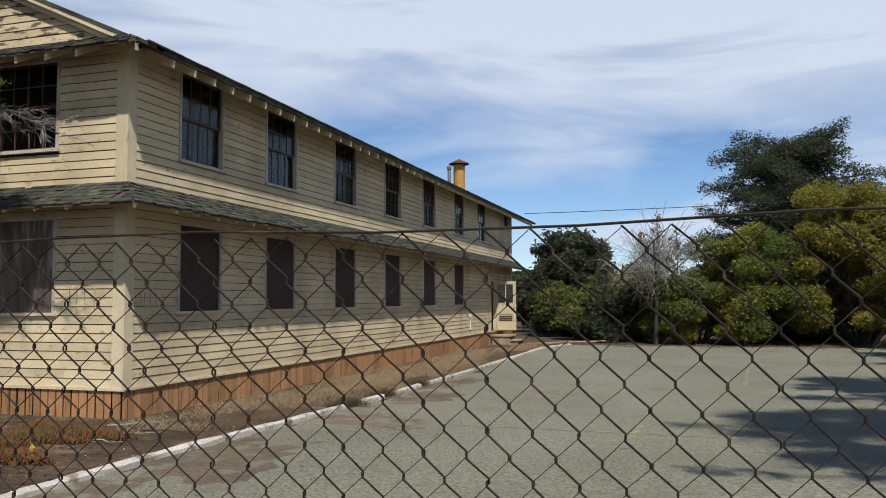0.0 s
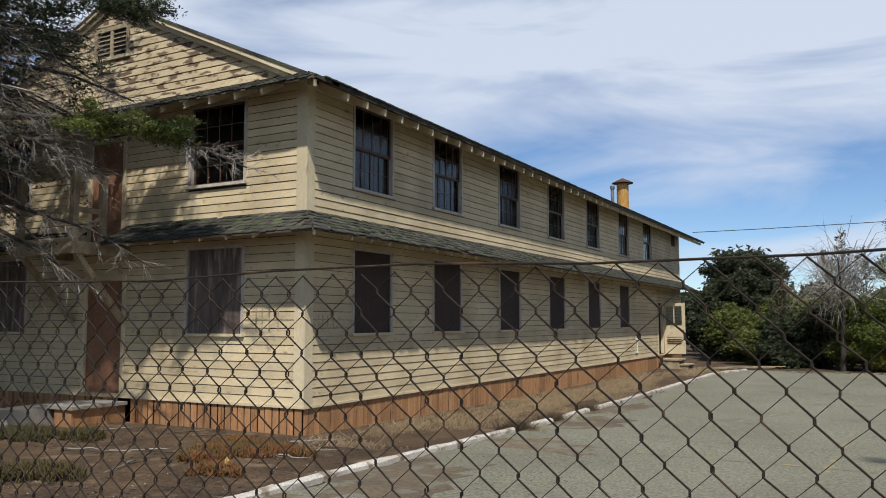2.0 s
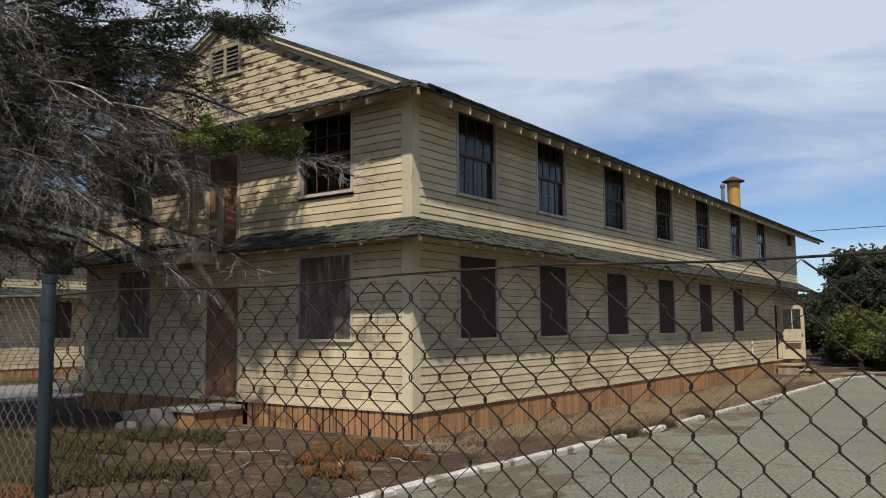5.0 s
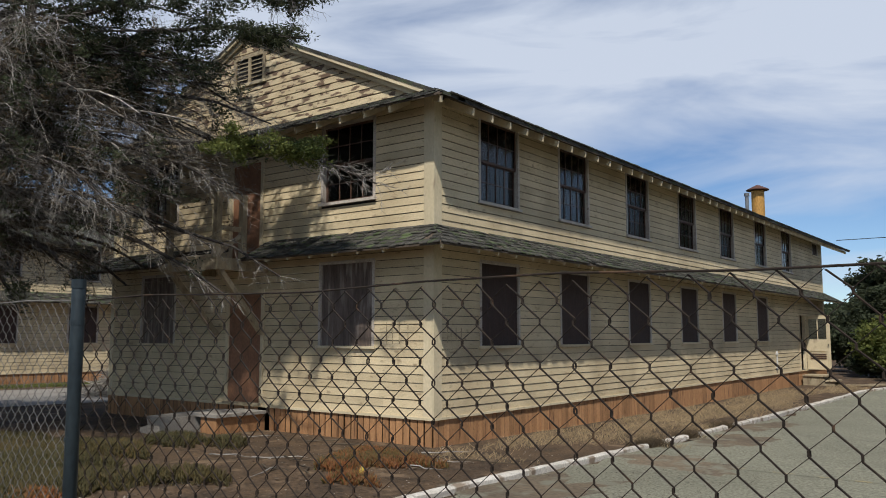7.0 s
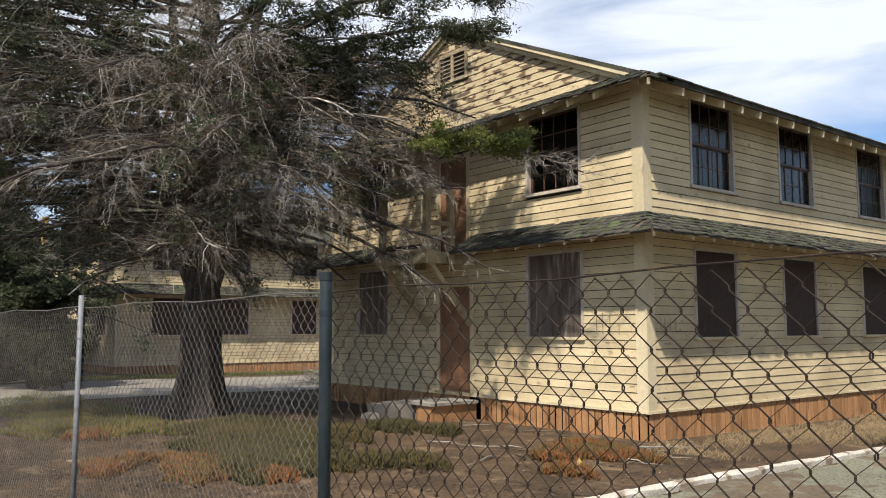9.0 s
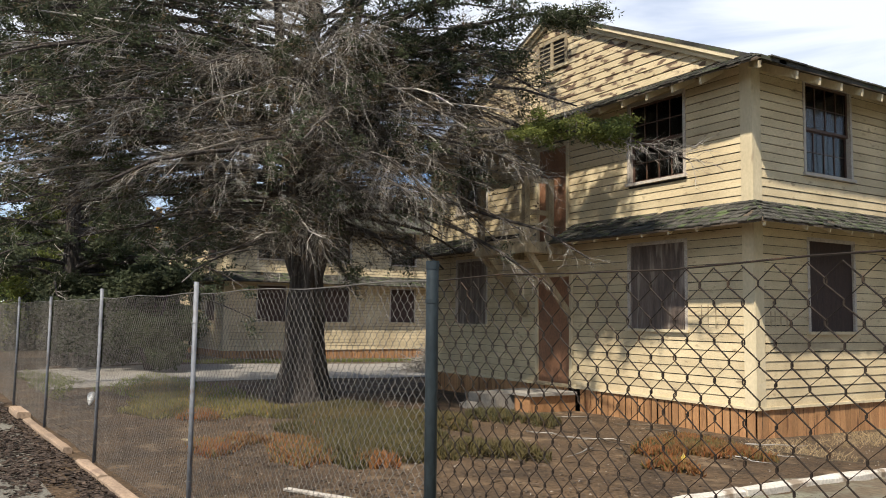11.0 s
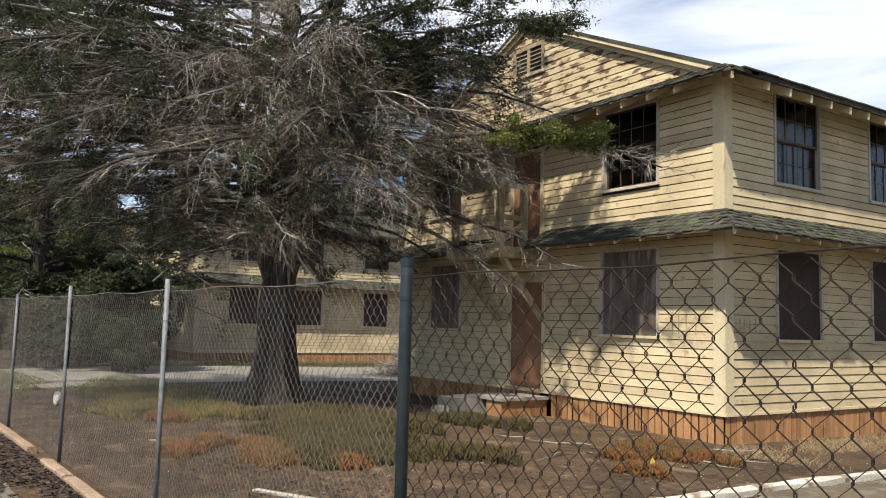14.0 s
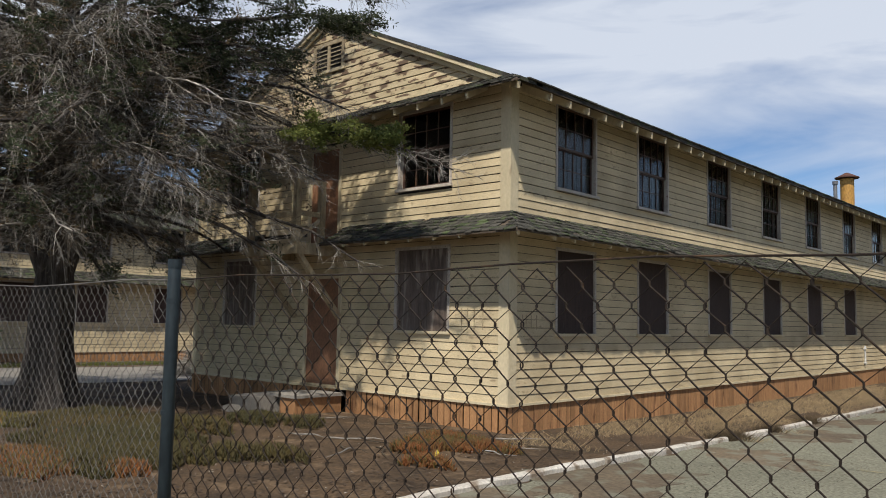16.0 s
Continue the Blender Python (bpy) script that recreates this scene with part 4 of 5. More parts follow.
near_net = net_mesh("woven_wire", wire_dark, 0.0030, 5, 150, 0.086 - WID, WID, HGT, 33)
grey_net = net_mesh("woven_wire", wire_grey, 0.00175, 3, 102, 0.0, SPAN / 51, 0.083, 50, 0.0)
fence = thing("chain_link_fence", "chain-link fence with dark and galvanised posts along the street", "fence")
for way, turn, bays in ((RIGHT, radians(-0.46), 1), (LEFT, math.pi + radians(3), 13)):
    for k in range(bays):
        x, yy = P1 + way * (SPAN * k)
        dark = way is RIGHT
        net = part("wire_mesh", near_net if dark else grey_net, None, fence, "dark weathered woven wire" if dark else "grey galvanised woven wire", kind="stuff")
        net.matrix_basis = Matrix.Translation((x, yy, 0)) @ Matrix.Rotation(turn, 4, "Z")
        ex, ey = P1 + way * (8.4 if dark else SPAN * (k + 1))
        n = 16 if dark else 7
        sag = [(x + (ex - x) * q / n, yy + (ey - yy) * q / n, TOP + 0.006 + 0.012 * math.sin(q * 1.7 + k)) for q in range(n + 1)]
        part("tension_wire", Mesh().tube(sag, 0.0036, 6), wire_dark if dark else wire_grey, fence)
        g = ground_at(ex, ey)
        top = 2.27 + 0.03 * math.sin(k * 2.3)
        p = part("post", Mesh().tube([(ex, ey - 0.036, g - 0.1), (ex, ey - 0.036, top)], 0.022, 12), post_grey, fence, "galvanised line post", True)
        for z in (0.5, 1.1, 1.9):
            part("tie", Mesh().tube([(ex - 0.035, ey - 0.036, z), (ex, ey - 0.075, z), (ex + 0.035, ey - 0.036, z), (ex, ey + 0.008, z), (ex - 0.035, ey - 0.036, z)], 0.003, 4), wire_grey, p)
x, yy = P1
p = part("post", Mesh().tube([(x + 0.012, yy - 0.045, ground_at(x, yy) - 0.1), (x, yy - 0.045, 2.25), (x, yy - 0.045, 2.262)], [0.032, 0.032, 0.029], 18), post_green, fence, "slate green end post", True)
part("cap", Mesh().tube([(x, yy - 0.045, 2.225), (x, yy - 0.045, 2.268)], 0.0345, 18), post_green, p)
for z in (0.4, 0.95, 1.5, 2.05):
    part("tension_band", Mesh().tube([(x, yy - 0.045, z), (x, yy - 0.045, z + 0.022)], 0.035, 18), post_green, p)


# ---- trees ----
def offshoots(rng, paths, per, u0, lens, spread, droop, k, flat=0.6, wander=0.12, taper=0.35):
    """Side shoots of many paths at once: each leaves its parent at an angle, wanders and hangs. Returns the paths and their parents."""
    n, m, _ = paths.shape
    idx = np.repeat(np.arange(n), per)
    N = len(idx)
    u = rng.uniform(u0, 1, N) * (m - 1)
    j = np.minimum(u.astype(int), m - 2)
    a, b = paths[idx, j], paths[idx, j + 1]
    t = b - a
    t /= np.linalg.norm(t, axis=1, keepdims=True) + 1e-9
    side = rng.normal(size=(N, 3)) * np.array([1, 1, flat])
    side -= t * (side * t).sum(1, keepdims=True)
    side /= np.linalg.norm(side, axis=1, keepdims=True) + 1e-9
    ang = (rng.uniform(0.35, 1.0, N) * spread)[:, None]
    d = t * np.cos(ang) + side * np.sin(ang)
    L = (rng.uniform(*lens, N) * (1 - taper * u / (m - 1)))[:, None]
    out = np.empty((N, k, 3))
    out[:, 0] = a + (b - a) * (u - j)[:, None]
    for q in range(1, k):
        d = d + rng.normal(size=(N, 3)) * wander
        d[:, 2] -= droop / k
        d /= np.linalg.norm(d, axis=1, keepdims=True)
        out[:, q] = out[:, q - 1] + d * L / (k - 1)
    return out, idx


def whips(paths, r, thin=0.3):
    """Three-sided tapering rods along many paths at once."""
    n, k, _ = paths.shape
    d = paths[:, -1] - paths[:, 0]
    d /= np.linalg.norm(d, axis=1, keepdims=True) + 1e-9
    a = np.cross(d, [0.31, 0.17, 0.93])
    a /= np.linalg.norm(a, axis=1, keepdims=True) + 1e-9
    b = np.cross(d, a)
    rr = np.broadcast_to(r, (n,))[:, None] * np.linspace(1, thin, k)[None]
    v = np.empty((n, k, 3, 3))
    for c in range(3):
        w = a * math.cos(2.094 * c) + b * math.sin(2.094 * c)
        v[:, :, c] = paths + w[:, None] * rr[:, :, None]
    q = []
    for i in range(k - 1):
        for c in range(3):
            e = (c + 1) % 3
            q += [(3 * i + c, 3 * i + e, 3 * i + 3 + e), (3 * i + c, 3 * i + 3 + e, 3 * i + 3 + c)]
    f = (np.arange(n)[:, None, None] * 3 * k + np.array(q)[None]).reshape(-1, 3)
    return v.reshape(-1, 3), f


def limb_path(rng, root, az, L, rise, droop, m=9):
    """A limb that leaves the stem, rises a little and sinks towards its end, with kinks."""
    s = np.linspace(0, 1, m)
    wa = az + rng.uniform(-0.28, 0.28) * s + 0.05 * np.sin(5 * s + rng.uniform(0, 6))
    kink = np.cumsum(rng.normal(size=(m, 3)) * 0.045, 0) * s[:, None]
    return np.stack([root[0] + np.cos(wa) * L * s, root[1] + np.sin(wa) * L * s, root[2] + L * (rise * s - (rise + droop) * 0.9 * s ** 2.2)], 1) + kink


def dress(tree, paths, rng, dense, leafy=0.0, twig_r=0.0046, fine=7, lens=(0.5, 1.6), droop=0.45, keep=None, leafm=None, spray=0.10, clump=13, tuft=0.075, brown=0.3, dry=0.0):
    """Clothes limbs with long whips and fine twigs, and with tufts of foliage on a share of the whips."""
    P = np.stack(paths)
    sec, _ = offshoots(rng, P, dense, 0.16, lens, 0.95, droop, 6, 0.5, 0.13)
    if keep is not None:
        sec = sec[keep(sec[:, -1], rng)]
    ter, own = offshoots(rng, sec, fine, 0.12, (0.14, 0.5), 0.9, 0.22, 3, 0.6, 0.2)
    if keep is not None:
        ok = keep(ter[:, -1], rng)
        ter, own = ter[ok], own[ok]
    dark = rng.random(len(sec)) < brown
    live = rng.random(len(sec)) < leafy
    w = twig_r * rng.uniform(0.7, 1.6, len(sec))
    for sel, mat, lab in ((~dark, twig_m, "long bare pale grey whips"), (dark, twig_brown, "brown dead twigs")):
        if sel.any():
            v0, f0 = whips(sec[sel], w[sel])
            v1, f1 = whips(ter[sel[own]], twig_r * 0.72)
            part("brushwood", raw("brushwood", np.concatenate([v0, v1]), np.concatenate([f0, f1 + len(v0)]), mat), None, tree, lab, kind="stuff")
    if live.any():
        tips = np.concatenate([ter[live[own]][:, -1], ter[live[own]][:, 1], sec[live][:, -1], sec[live][:, -2]])
        part("crown", raw("crown", *sprays(tips, spray, clump, tuft, 0.45, None, 0.2), leafm or leaf_dark), None, tree, "dark green scale foliage in flat tufts", kind="stuff")
    if dry:
        some = ter[rng.random(len(ter)) < dry][:, -1]
        part("dry_foliage", raw("dry_foliage", *sprays(some, 0.06, 9, 0.05, 0.7, None, 0.25), leaf_brown), None, tree, "dried brown foliage", kind="stuff")


def tree_trunk(tree, base, height, trunk_r, lean, seed, fork=False):
    """A fluted trunk with a flared, ridged foot, and side stems where it forks."""
    rr = random.Random(seed)
    bx, by = base
    bz = ground_at(bx, by)
    t = Mesh()
    n, levels = 44, [0, 0.08, 0.2, 0.4, 0.7, 1.1, 1.6, 2.2, 2.8, 3.6, 4.6, 6, 8, height * 0.7, height * 0.86, height]
    for i, h in enumerate(levels):
        flare = 1 + 1.05 * math.exp(-h / 0.36)
        r = trunk_r * flare * max(0.06, max(0.0, 1 - h / height) ** 0.8) * (1 if not fork else max(0.30, min(1.0, 1.0 - 0.35 * (h - 2.4))))
        for k in range(n):
            a = 2 * math.pi * k / n
            tw = a + 0.10 * h
            rid = 1 + (0.24 * math.sin(5 * tw + 1.3) + 0.13 * math.sin(9 * tw) + 0.08 * math.sin(17 * tw + 0.6)) * math.exp(-h / 3.8) + 0.025 * rr.uniform(-1, 1)
            t.v.append((bx + lean[0] * h + 0.12 * math.sin(h * 0.5) + r * rid * math.cos(a), by + lean[1] * h + r * rid * math.sin(a), bz - 0.1 + h))
    for i in range(len(levels) - 1):
        t.f += [(i * n + k, i * n + (k + 1) % n, (i + 1) * n + (k + 1) % n, (i + 1) * n + k) for k in range(n)]
    part("trunk", t, bark_m, tree, "furrowed grey-brown trunk", smooth=True)
    if fork:
        for a, out, up, r in ((2.6, 1.5, 10.5, 0.20), (-1.2, 1.2, 9.0, 0.17), (0.9, 1.6, 9.5, 0.16), (-2.4, 2.0, 8.0, 0.15)):
            pts = [(bx + 0.05 + math.cos(a) * out * s ** 0.8 + 0.08 * math.sin(7 * s + a), by + math.sin(a) * out * s ** 0.8 + 0.08 * math.cos(6 * s), bz + 2.2 + up * s) for s in np.linspace(0, 1, 12)]
            part("stem", Mesh().tube(pts, [r * 1.25 * (1 - 0.85 * j / 11) for j in range(12)], 10, False), bark_m, tree, "rising side stem", True)


def limb_part(tree, P, r, mat=None):
    m = len(P)
    part("limb", Mesh().tube([tuple(q) for q in P], [r * (1 - 0.85 * j / (m - 1)) + 0.006 for j in range(m)], 6, False), mat or bark_m, tree, smooth=True)


def cypress(name, label, base, height, reach, limbs, bare_below, seed=3, dense=26, trunk_r=0.45, low=2.6, spray=0.16, clump=9, twig_r=0.009, leafm=None, leafy=0.6, tuft=0.13):
    """A coast cypress: fluted trunk, long limbs, bare low down, flat tufts of dark foliage above."""
    rng = np.random.default_rng(seed)
    bx, by = base
    bz = ground_at(bx, by)
    tree = thing(name, label, "tree")
    tree_trunk(tree, base, height, trunk_r, (0, 0), seed)
    bare, live = [], []
    for i in range(limbs):
        h = low + (height - low) * ((i + rng.random()) / limbs) ** 1.15
        k = (h - low) / (height - low)
        L = reach * (1.0 - 0.55 * max(0, k - 0.4) / 0.6) * rng.uniform(0.7, 1.12)
        P = limb_path(rng, (bx, by, bz + h), rng.uniform(0, 2 * math.pi), L, rng.uniform(0.02, 0.3) + 0.25 * k, 0.14 * (1 - k) + 0.05)
        P[:, 2] = np.maximum(P[:, 2], 0.4)
        limb_part(tree, P, 0.03 + 0.055 * (1 - k) * rng.uniform(0.6, 1.3))
        (bare if h < bare_below + rng.uniform(-0.8, 0.8) else live).append(P)
    if bare:
        dress(tree, bare, rng, dense, 0.0, twig_r, 5)
    dress(tree, live, rng, dense, leafy, twig_r, 5, leafm=leafm, spray=spray, clump=clump, tuft=tuft, droop=0.1)
    return tree


# the large cypress: its limbs towards the porch are broken off short
BX, BY = -8.15, -4.46


def hang_free(p, rng):
    """Keeps twigs off the fence and the gable, and thins them where the porch side has broken away."""
    off_wall = (p[:, 1] < -0.12) | (p[:, 0] < -10.8) | (p[:, 2] > 8.8)
    off_fence = ~((p[:, 1] < -6.2) & (p[:, 2] < 3.25))
    porch = (p[:, 1] + 11 > 0.61 * (8.6 - p[:, 0])) & (p[:, 2] < 5.6) & (p[:, 0] > -7.6)
    return off_wall & off_fence & (p[:, 2] > 2.3) & (~porch | (rng.random(len(p)) < 0.66))


big = thing("cypress_tree", "large half-dead cypress with grey bare lower branches", "tree")
tree_trunk(big, (BX, BY), 17.0, 0.41, (0.02, 0.0), 3, True)
rng = np.random.default_rng(3)
bare, mixed, live, tufted = [], [], [], []
for i in range(150):
    h = 3.2 + 13.6 * ((i + rng.random()) / 150) ** 1.25
    az = rng.uniform(0, 2 * math.pi) if rng.random() > 0.25 else -1.95 + rng.normal() * 0.6
    if h > 6.8 and rng.random() < 0.38:
        continue
    k = (h - 3.2) / 13.8
    L = 7.4 * (1.0 - 0.55 * max(0, k - 0.4) / 0.6) * rng.uniform(0.65, 1.1)
    turn = az % (2 * math.pi)
    if math.sin(az) > 0 and h < 10:
        L = min(L, (-0.9 - BY) / max(0.05, math.sin(az)))
    if 0.25 < turn < 1.6 and h < 6.6:
        L = min(L, 3.1)
    if h > 5.5 and (az + 0.7) % (2 * math.pi) < 2.1:
        L = min(L, rng.uniform(3.0, 4.9))
    if h < 4.6 and (az + 2.9) % (2 * math.pi) < 1.7:
        L *= 0.72
    P = limb_path(rng, (BX + 0.02 * h, BY, h), az, L, rng.uniform(0.02, 0.30) + 0.25 * k, 0.14 * (1 - k) + 0.05)
    if P[-1, 1] < -6.0 and P[-1, 2] < 3.5:
        continue
    limb_part(big, P, 0.03 + 0.055 * (1 - k) * rng.uniform(0.6, 1.3))
    (bare if h < 6.0 + rng.uniform(-0.8, 0.8) else mixed if h < 7.4 else live).append(P)
for count, h0, h1, a0, a1, l0, l1, d0, d1, to in (
        (26, 3.3, 8.0, -1.25, -0.30, 2.4, 4.4, 0.05, 0.34, bare), (14, 3.6, 7.5, -0.30, 0.15, 2.0, 3.2, 0.05, 0.30, bare), (12, 4.4, 5.8, -2.25, -1.70, 5.6, 7.4, 0.06, 0.18, bare),
        (14, 3.5, 6.8, 2.0, 4.1, 2.8, 4.8, 0.05, 0.25, mixed), (18, 4.8, 7.5, -2.4, -1.1, 4.0, 6.8, 0.10, 0.26, bare), (14, 6.5, 10.5, -2.4, -1.1, 4.0, 6.8, 0.10, 0.22, mixed),
        (16, 6.5, 11.5, -2.6, -1.5, 5.0, 7.6, 0.04, 0.16, mixed), (16, 5.0, 8.2, -0.75, 0.30, 3.0, 5.0, 0.05, 0.25, bare),
        (10, 3.8, 5.4, 3.6, 4.7, 3.5, 6.0, 0.02, 0.16, mixed), (4, 6.8, 9.6, -0.9, 0.45, 3.2, 5.4, 0.05, 0.2, live), (16, 5.4, 7.4, 0.25, 0.74, 4.4, 5.6, 0.02, 0.2, bare),
        (38, 4.2, 7.2, -0.10, 0.76, 3.4, 5.4, 0.10, 0.36, bare), (10, 7.0, 9.2, 0.05, 0.62, 4.2, 6.0, 0.05, 0.2, live), (8, 6.4, 7.8, 0.25, 0.62, 4.6, 5.7, 0.0, 0.1, live),
        (34, 4.8, 12.0, -2.45, -1.5, 6.4, 9.0, 0.02, 0.14, tufted)):
    for i in range(count):
        h = rng.uniform(h0, h1)
        P = limb_path(rng, (BX + 0.02 * h, BY, h), rng.uniform(a0, a1), rng.uniform(l0, l1), rng.uniform(0.05, 0.35), rng.uniform(d0, d1))
        limb_part(big, P, 0.032, twig_m if rng.random() < 0.3 else bark_m)
        to.append(P)
dress(big, bare, rng, 38, 0.03, 0.0042, 7, (0.6, 1.9), 0.55, hang_free, brown=0.35, dry=0.03, clump=10, spray=0.07, tuft=0.06)
dress(big, mixed, rng, 28, 0.16, 0.0040, 6, (0.5, 1.6), 0.40, hang_free, brown=0.4, dry=0.05, clump=9, spray=0.08, tuft=0.065)
dress(big, live, rng, 18, 0.21, 0.0042, 6, (0.5, 1.4), 0.12, hang_free, brown=0.5, dry=0.05, clump=10, spray=0.085, tuft=0.07)
dress(big, tufted, rng, 40, 0.30, 0.0040, 6, (0.3, 1.0), 0.2, hang_free, brown=0.5, dry=0.05, clump=9, spray=0.08, tuft=0.065)


def reach_limb(tree, pts, r, seed, green, dense=10, leafm=None):
    """A long limb that reaches out past the porch, with bare side twigs; green: the stretch that carries living foliage."""
    rng = np.random.default_rng(seed)
    P = np.array(pts, float)
    limb_part(tree, P, r)
    sec, _ = offshoots(rng, P[None], dense * len(P), 0.1, (0.4, 1.1), 0.9, 0.35, 6, 0.6, 0.15)
    sec = sec[(sec[:, -1, 1] < -0.3)]
    ter, own = offshoots(rng, sec, 8, 0.1, (0.12, 0.42), 0.9, 0.2, 3, 0.7, 0.2)
    v0, f0 = whips(sec, 0.0052)
    v1, f1 = whips(ter, 0.0034)
    part("brushwood", raw("brushwood", np.concatenate([v0, v1]), np.concatenate([f0, f1 + len(v0)]), twig_m), None, tree, "bare grey twigs", kind="stuff")
    if green:
        at = np.argmin(np.linalg.norm(sec[:, :1] - P[None], axis=2), axis=1)
        live = (at >= green[0]) & (at <= green[1])
        tips = np.concatenate([ter[live[own]][:, -1], ter[live[own]][:, 1], sec[live][:, -1]])
        mid = P[green[0]:green[1] + 1, 2].mean() + 0.06
        tips[:, 2] = mid + (tips[:, 2] - mid) * 0.6
        part("crown", raw("crown", *sprays(tips, 0.06, 12 if leafm else 24, 0.065, 0.5, None, 0.22), leafm or leaf_green), None, tree, "living green cypress foliage", kind="stuff")


reach_limb(big, [(-7.9, -4.5, 4.6), (-6.6, -3.9, 5.1), (-5.2, -3.3, 5.4), (-3.9, -2.7, 5.45), (-2.8, -2.2, 5.35), (-1.8, -1.9, 5.15), (-0.9, -1.7, 4.85), (0.1, -1.6, 4.4)], 0.055, 5, (4, 5), 12)
reach_limb(big, [(-7.9, -4.4, 3.9), (-6.9, -3.9, 4.2), (-5.8, -3.2, 4.1), (-4.8, -2.6, 3.7), (-3.9, -2.2, 3.2), (-3.1, -2.0, 2.7)], 0.07, 6, None, 6)
reach_limb(big, [(-7.9, -4.2, 4.4), (-7.0, -3.2, 4.7), (-6.0, -2.5, 4.5), (-4.6, -2.0, 4.0), (-3.2, -1.8, 3.6), (-2.0, -1.7, 3.0)], 0.06, 8, None, 7)
reach_limb(big, [(-7.9, -4.5, 6.2), (-6.2, -3.5, 7.2), (-4.7, -2.7, 7.7), (-3.1, -2.1, 7.6), (-1.6, -1.7, 7.15)], 0.07, 24, (1, 4), 13, leaf_dark)
reach_limb(big, [(-7.9, -4.5, 6.6), (-5.6, -4.1, 7.6), (-3.4, -3.6, 7.8), (-1.6, -3.2, 7.5), (-0.4, -3.0, 7.15)], 0.07, 28, (1, 4), 16, leaf_dark)
reach_limb(big, [(-7.9, -4.5, 7.4), (-6.0, -4.2, 8.6), (-4.2, -3.9, 9.0), (-2.4, -3.6, 8.9), (-1.0, -3.4, 8.6)], 0.07, 29, (1, 4), 13, leaf_dark)
reach_limb(big, [(-7.9, -4.5, 5.8), (-6.8, -3.3, 6.9), (-6.1, -2.3, 7.4), (-5.4, -1.5, 7.6), (-4.6, -1.2, 7.5)], 0.06, 25, (1, 3), 8, leaf_dark)

# bare limbs that hang over the porch
reach_limb(big, [(-7.9, -4.4, 5.0), (-6.4, -3.8, 5.6), (-4.9, -3.2, 5.5), (-3.5, -2.7, 5.0), (-2.4, -2.4, 4.4)], 0.05, 33, None, 14)
reach_limb(big, [(-7.9, -4.4, 5.6), (-6.2, -3.6, 6.4), (-4.5, -2.9, 6.5), (-3.0, -2.4, 6.1), (-1.9, -2.1, 5.6)], 0.05, 34, None, 15)
reach_limb(big, [(-7.9, -4.3, 4.8), (-6.6, -3.2, 5.6), (-5.4, -2.3, 5.7), (-4.3, -1.8, 5.3), (-3.4, -1.6, 4.7)], 0.05, 35, None, 8)
reach_limb(big, [(-7.9, -4.4, 6.2), (-6.6, -3.2, 7.1), (-5.4, -2.2, 7.2), (-4.3, -1.7, 6.8), (-3.4, -1.5, 6.2)], 0.05, 36, None, 13)

# trees and shrubs behind
cypress("cypress_tree", "dark cypress standing behind the first one", (-23, -7.3), 13.0, 6.0, 92, 1.5, seed=12, trunk_r=0.35, low=2.8, spray=0.14, clump=9, twig_r=0.007, leafy=0.55, tuft=0.11, dense=18)
cypress("cypress_tree", "dark cypress crowding the far end of the fence", (-30, -6.4), 7.5, 4.6, 40, 1.0, seed=14, trunk_r=0.35, low=0.9, spray=0.16, clump=8, twig_r=0.008, leafm=leaf_green, leafy=0.75, dense=18)
cypress("cypress_tree", "dark cypress at the far street corner", (-62, -5.2), 6.5, 6.0, 34, 1.0, seed=15, trunk_r=0.35, low=0.9, spray=0.30, clump=6, twig_r=0.014, dense=14)
cypress("cypress_tree", "tall cypress beside the parking lot", (16.0, -5.0), 12.5, 4.0, 64, 2.0, seed=16, trunk_r=0.4, low=6.0, spray=0.2, clump=7, twig_r=0.012, leafy=0.55, dense=13)

# both stand out of view, added to shade the lot and darken window reflections
cypress("cypress_tree", "tall cypress added beyond the lot to shade it", (17.6, 2.6), 11.5, 4.4, 54, 2.0, seed=17, trunk_r=0.4, low=1.5, spray=0.24, clump=6, twig_r=0.012, leafy=0.85, dense=13)
cypress("cypress_tree", "tall cypress added beyond the lot to shade it", (20.5, 13.0), 11.0, 4.4, 44, 2.0, seed=18, trunk_r=0.4, low=1.2, spray=0.24, clump=6, twig_r=0.012, leafy=0.85, dense=13)


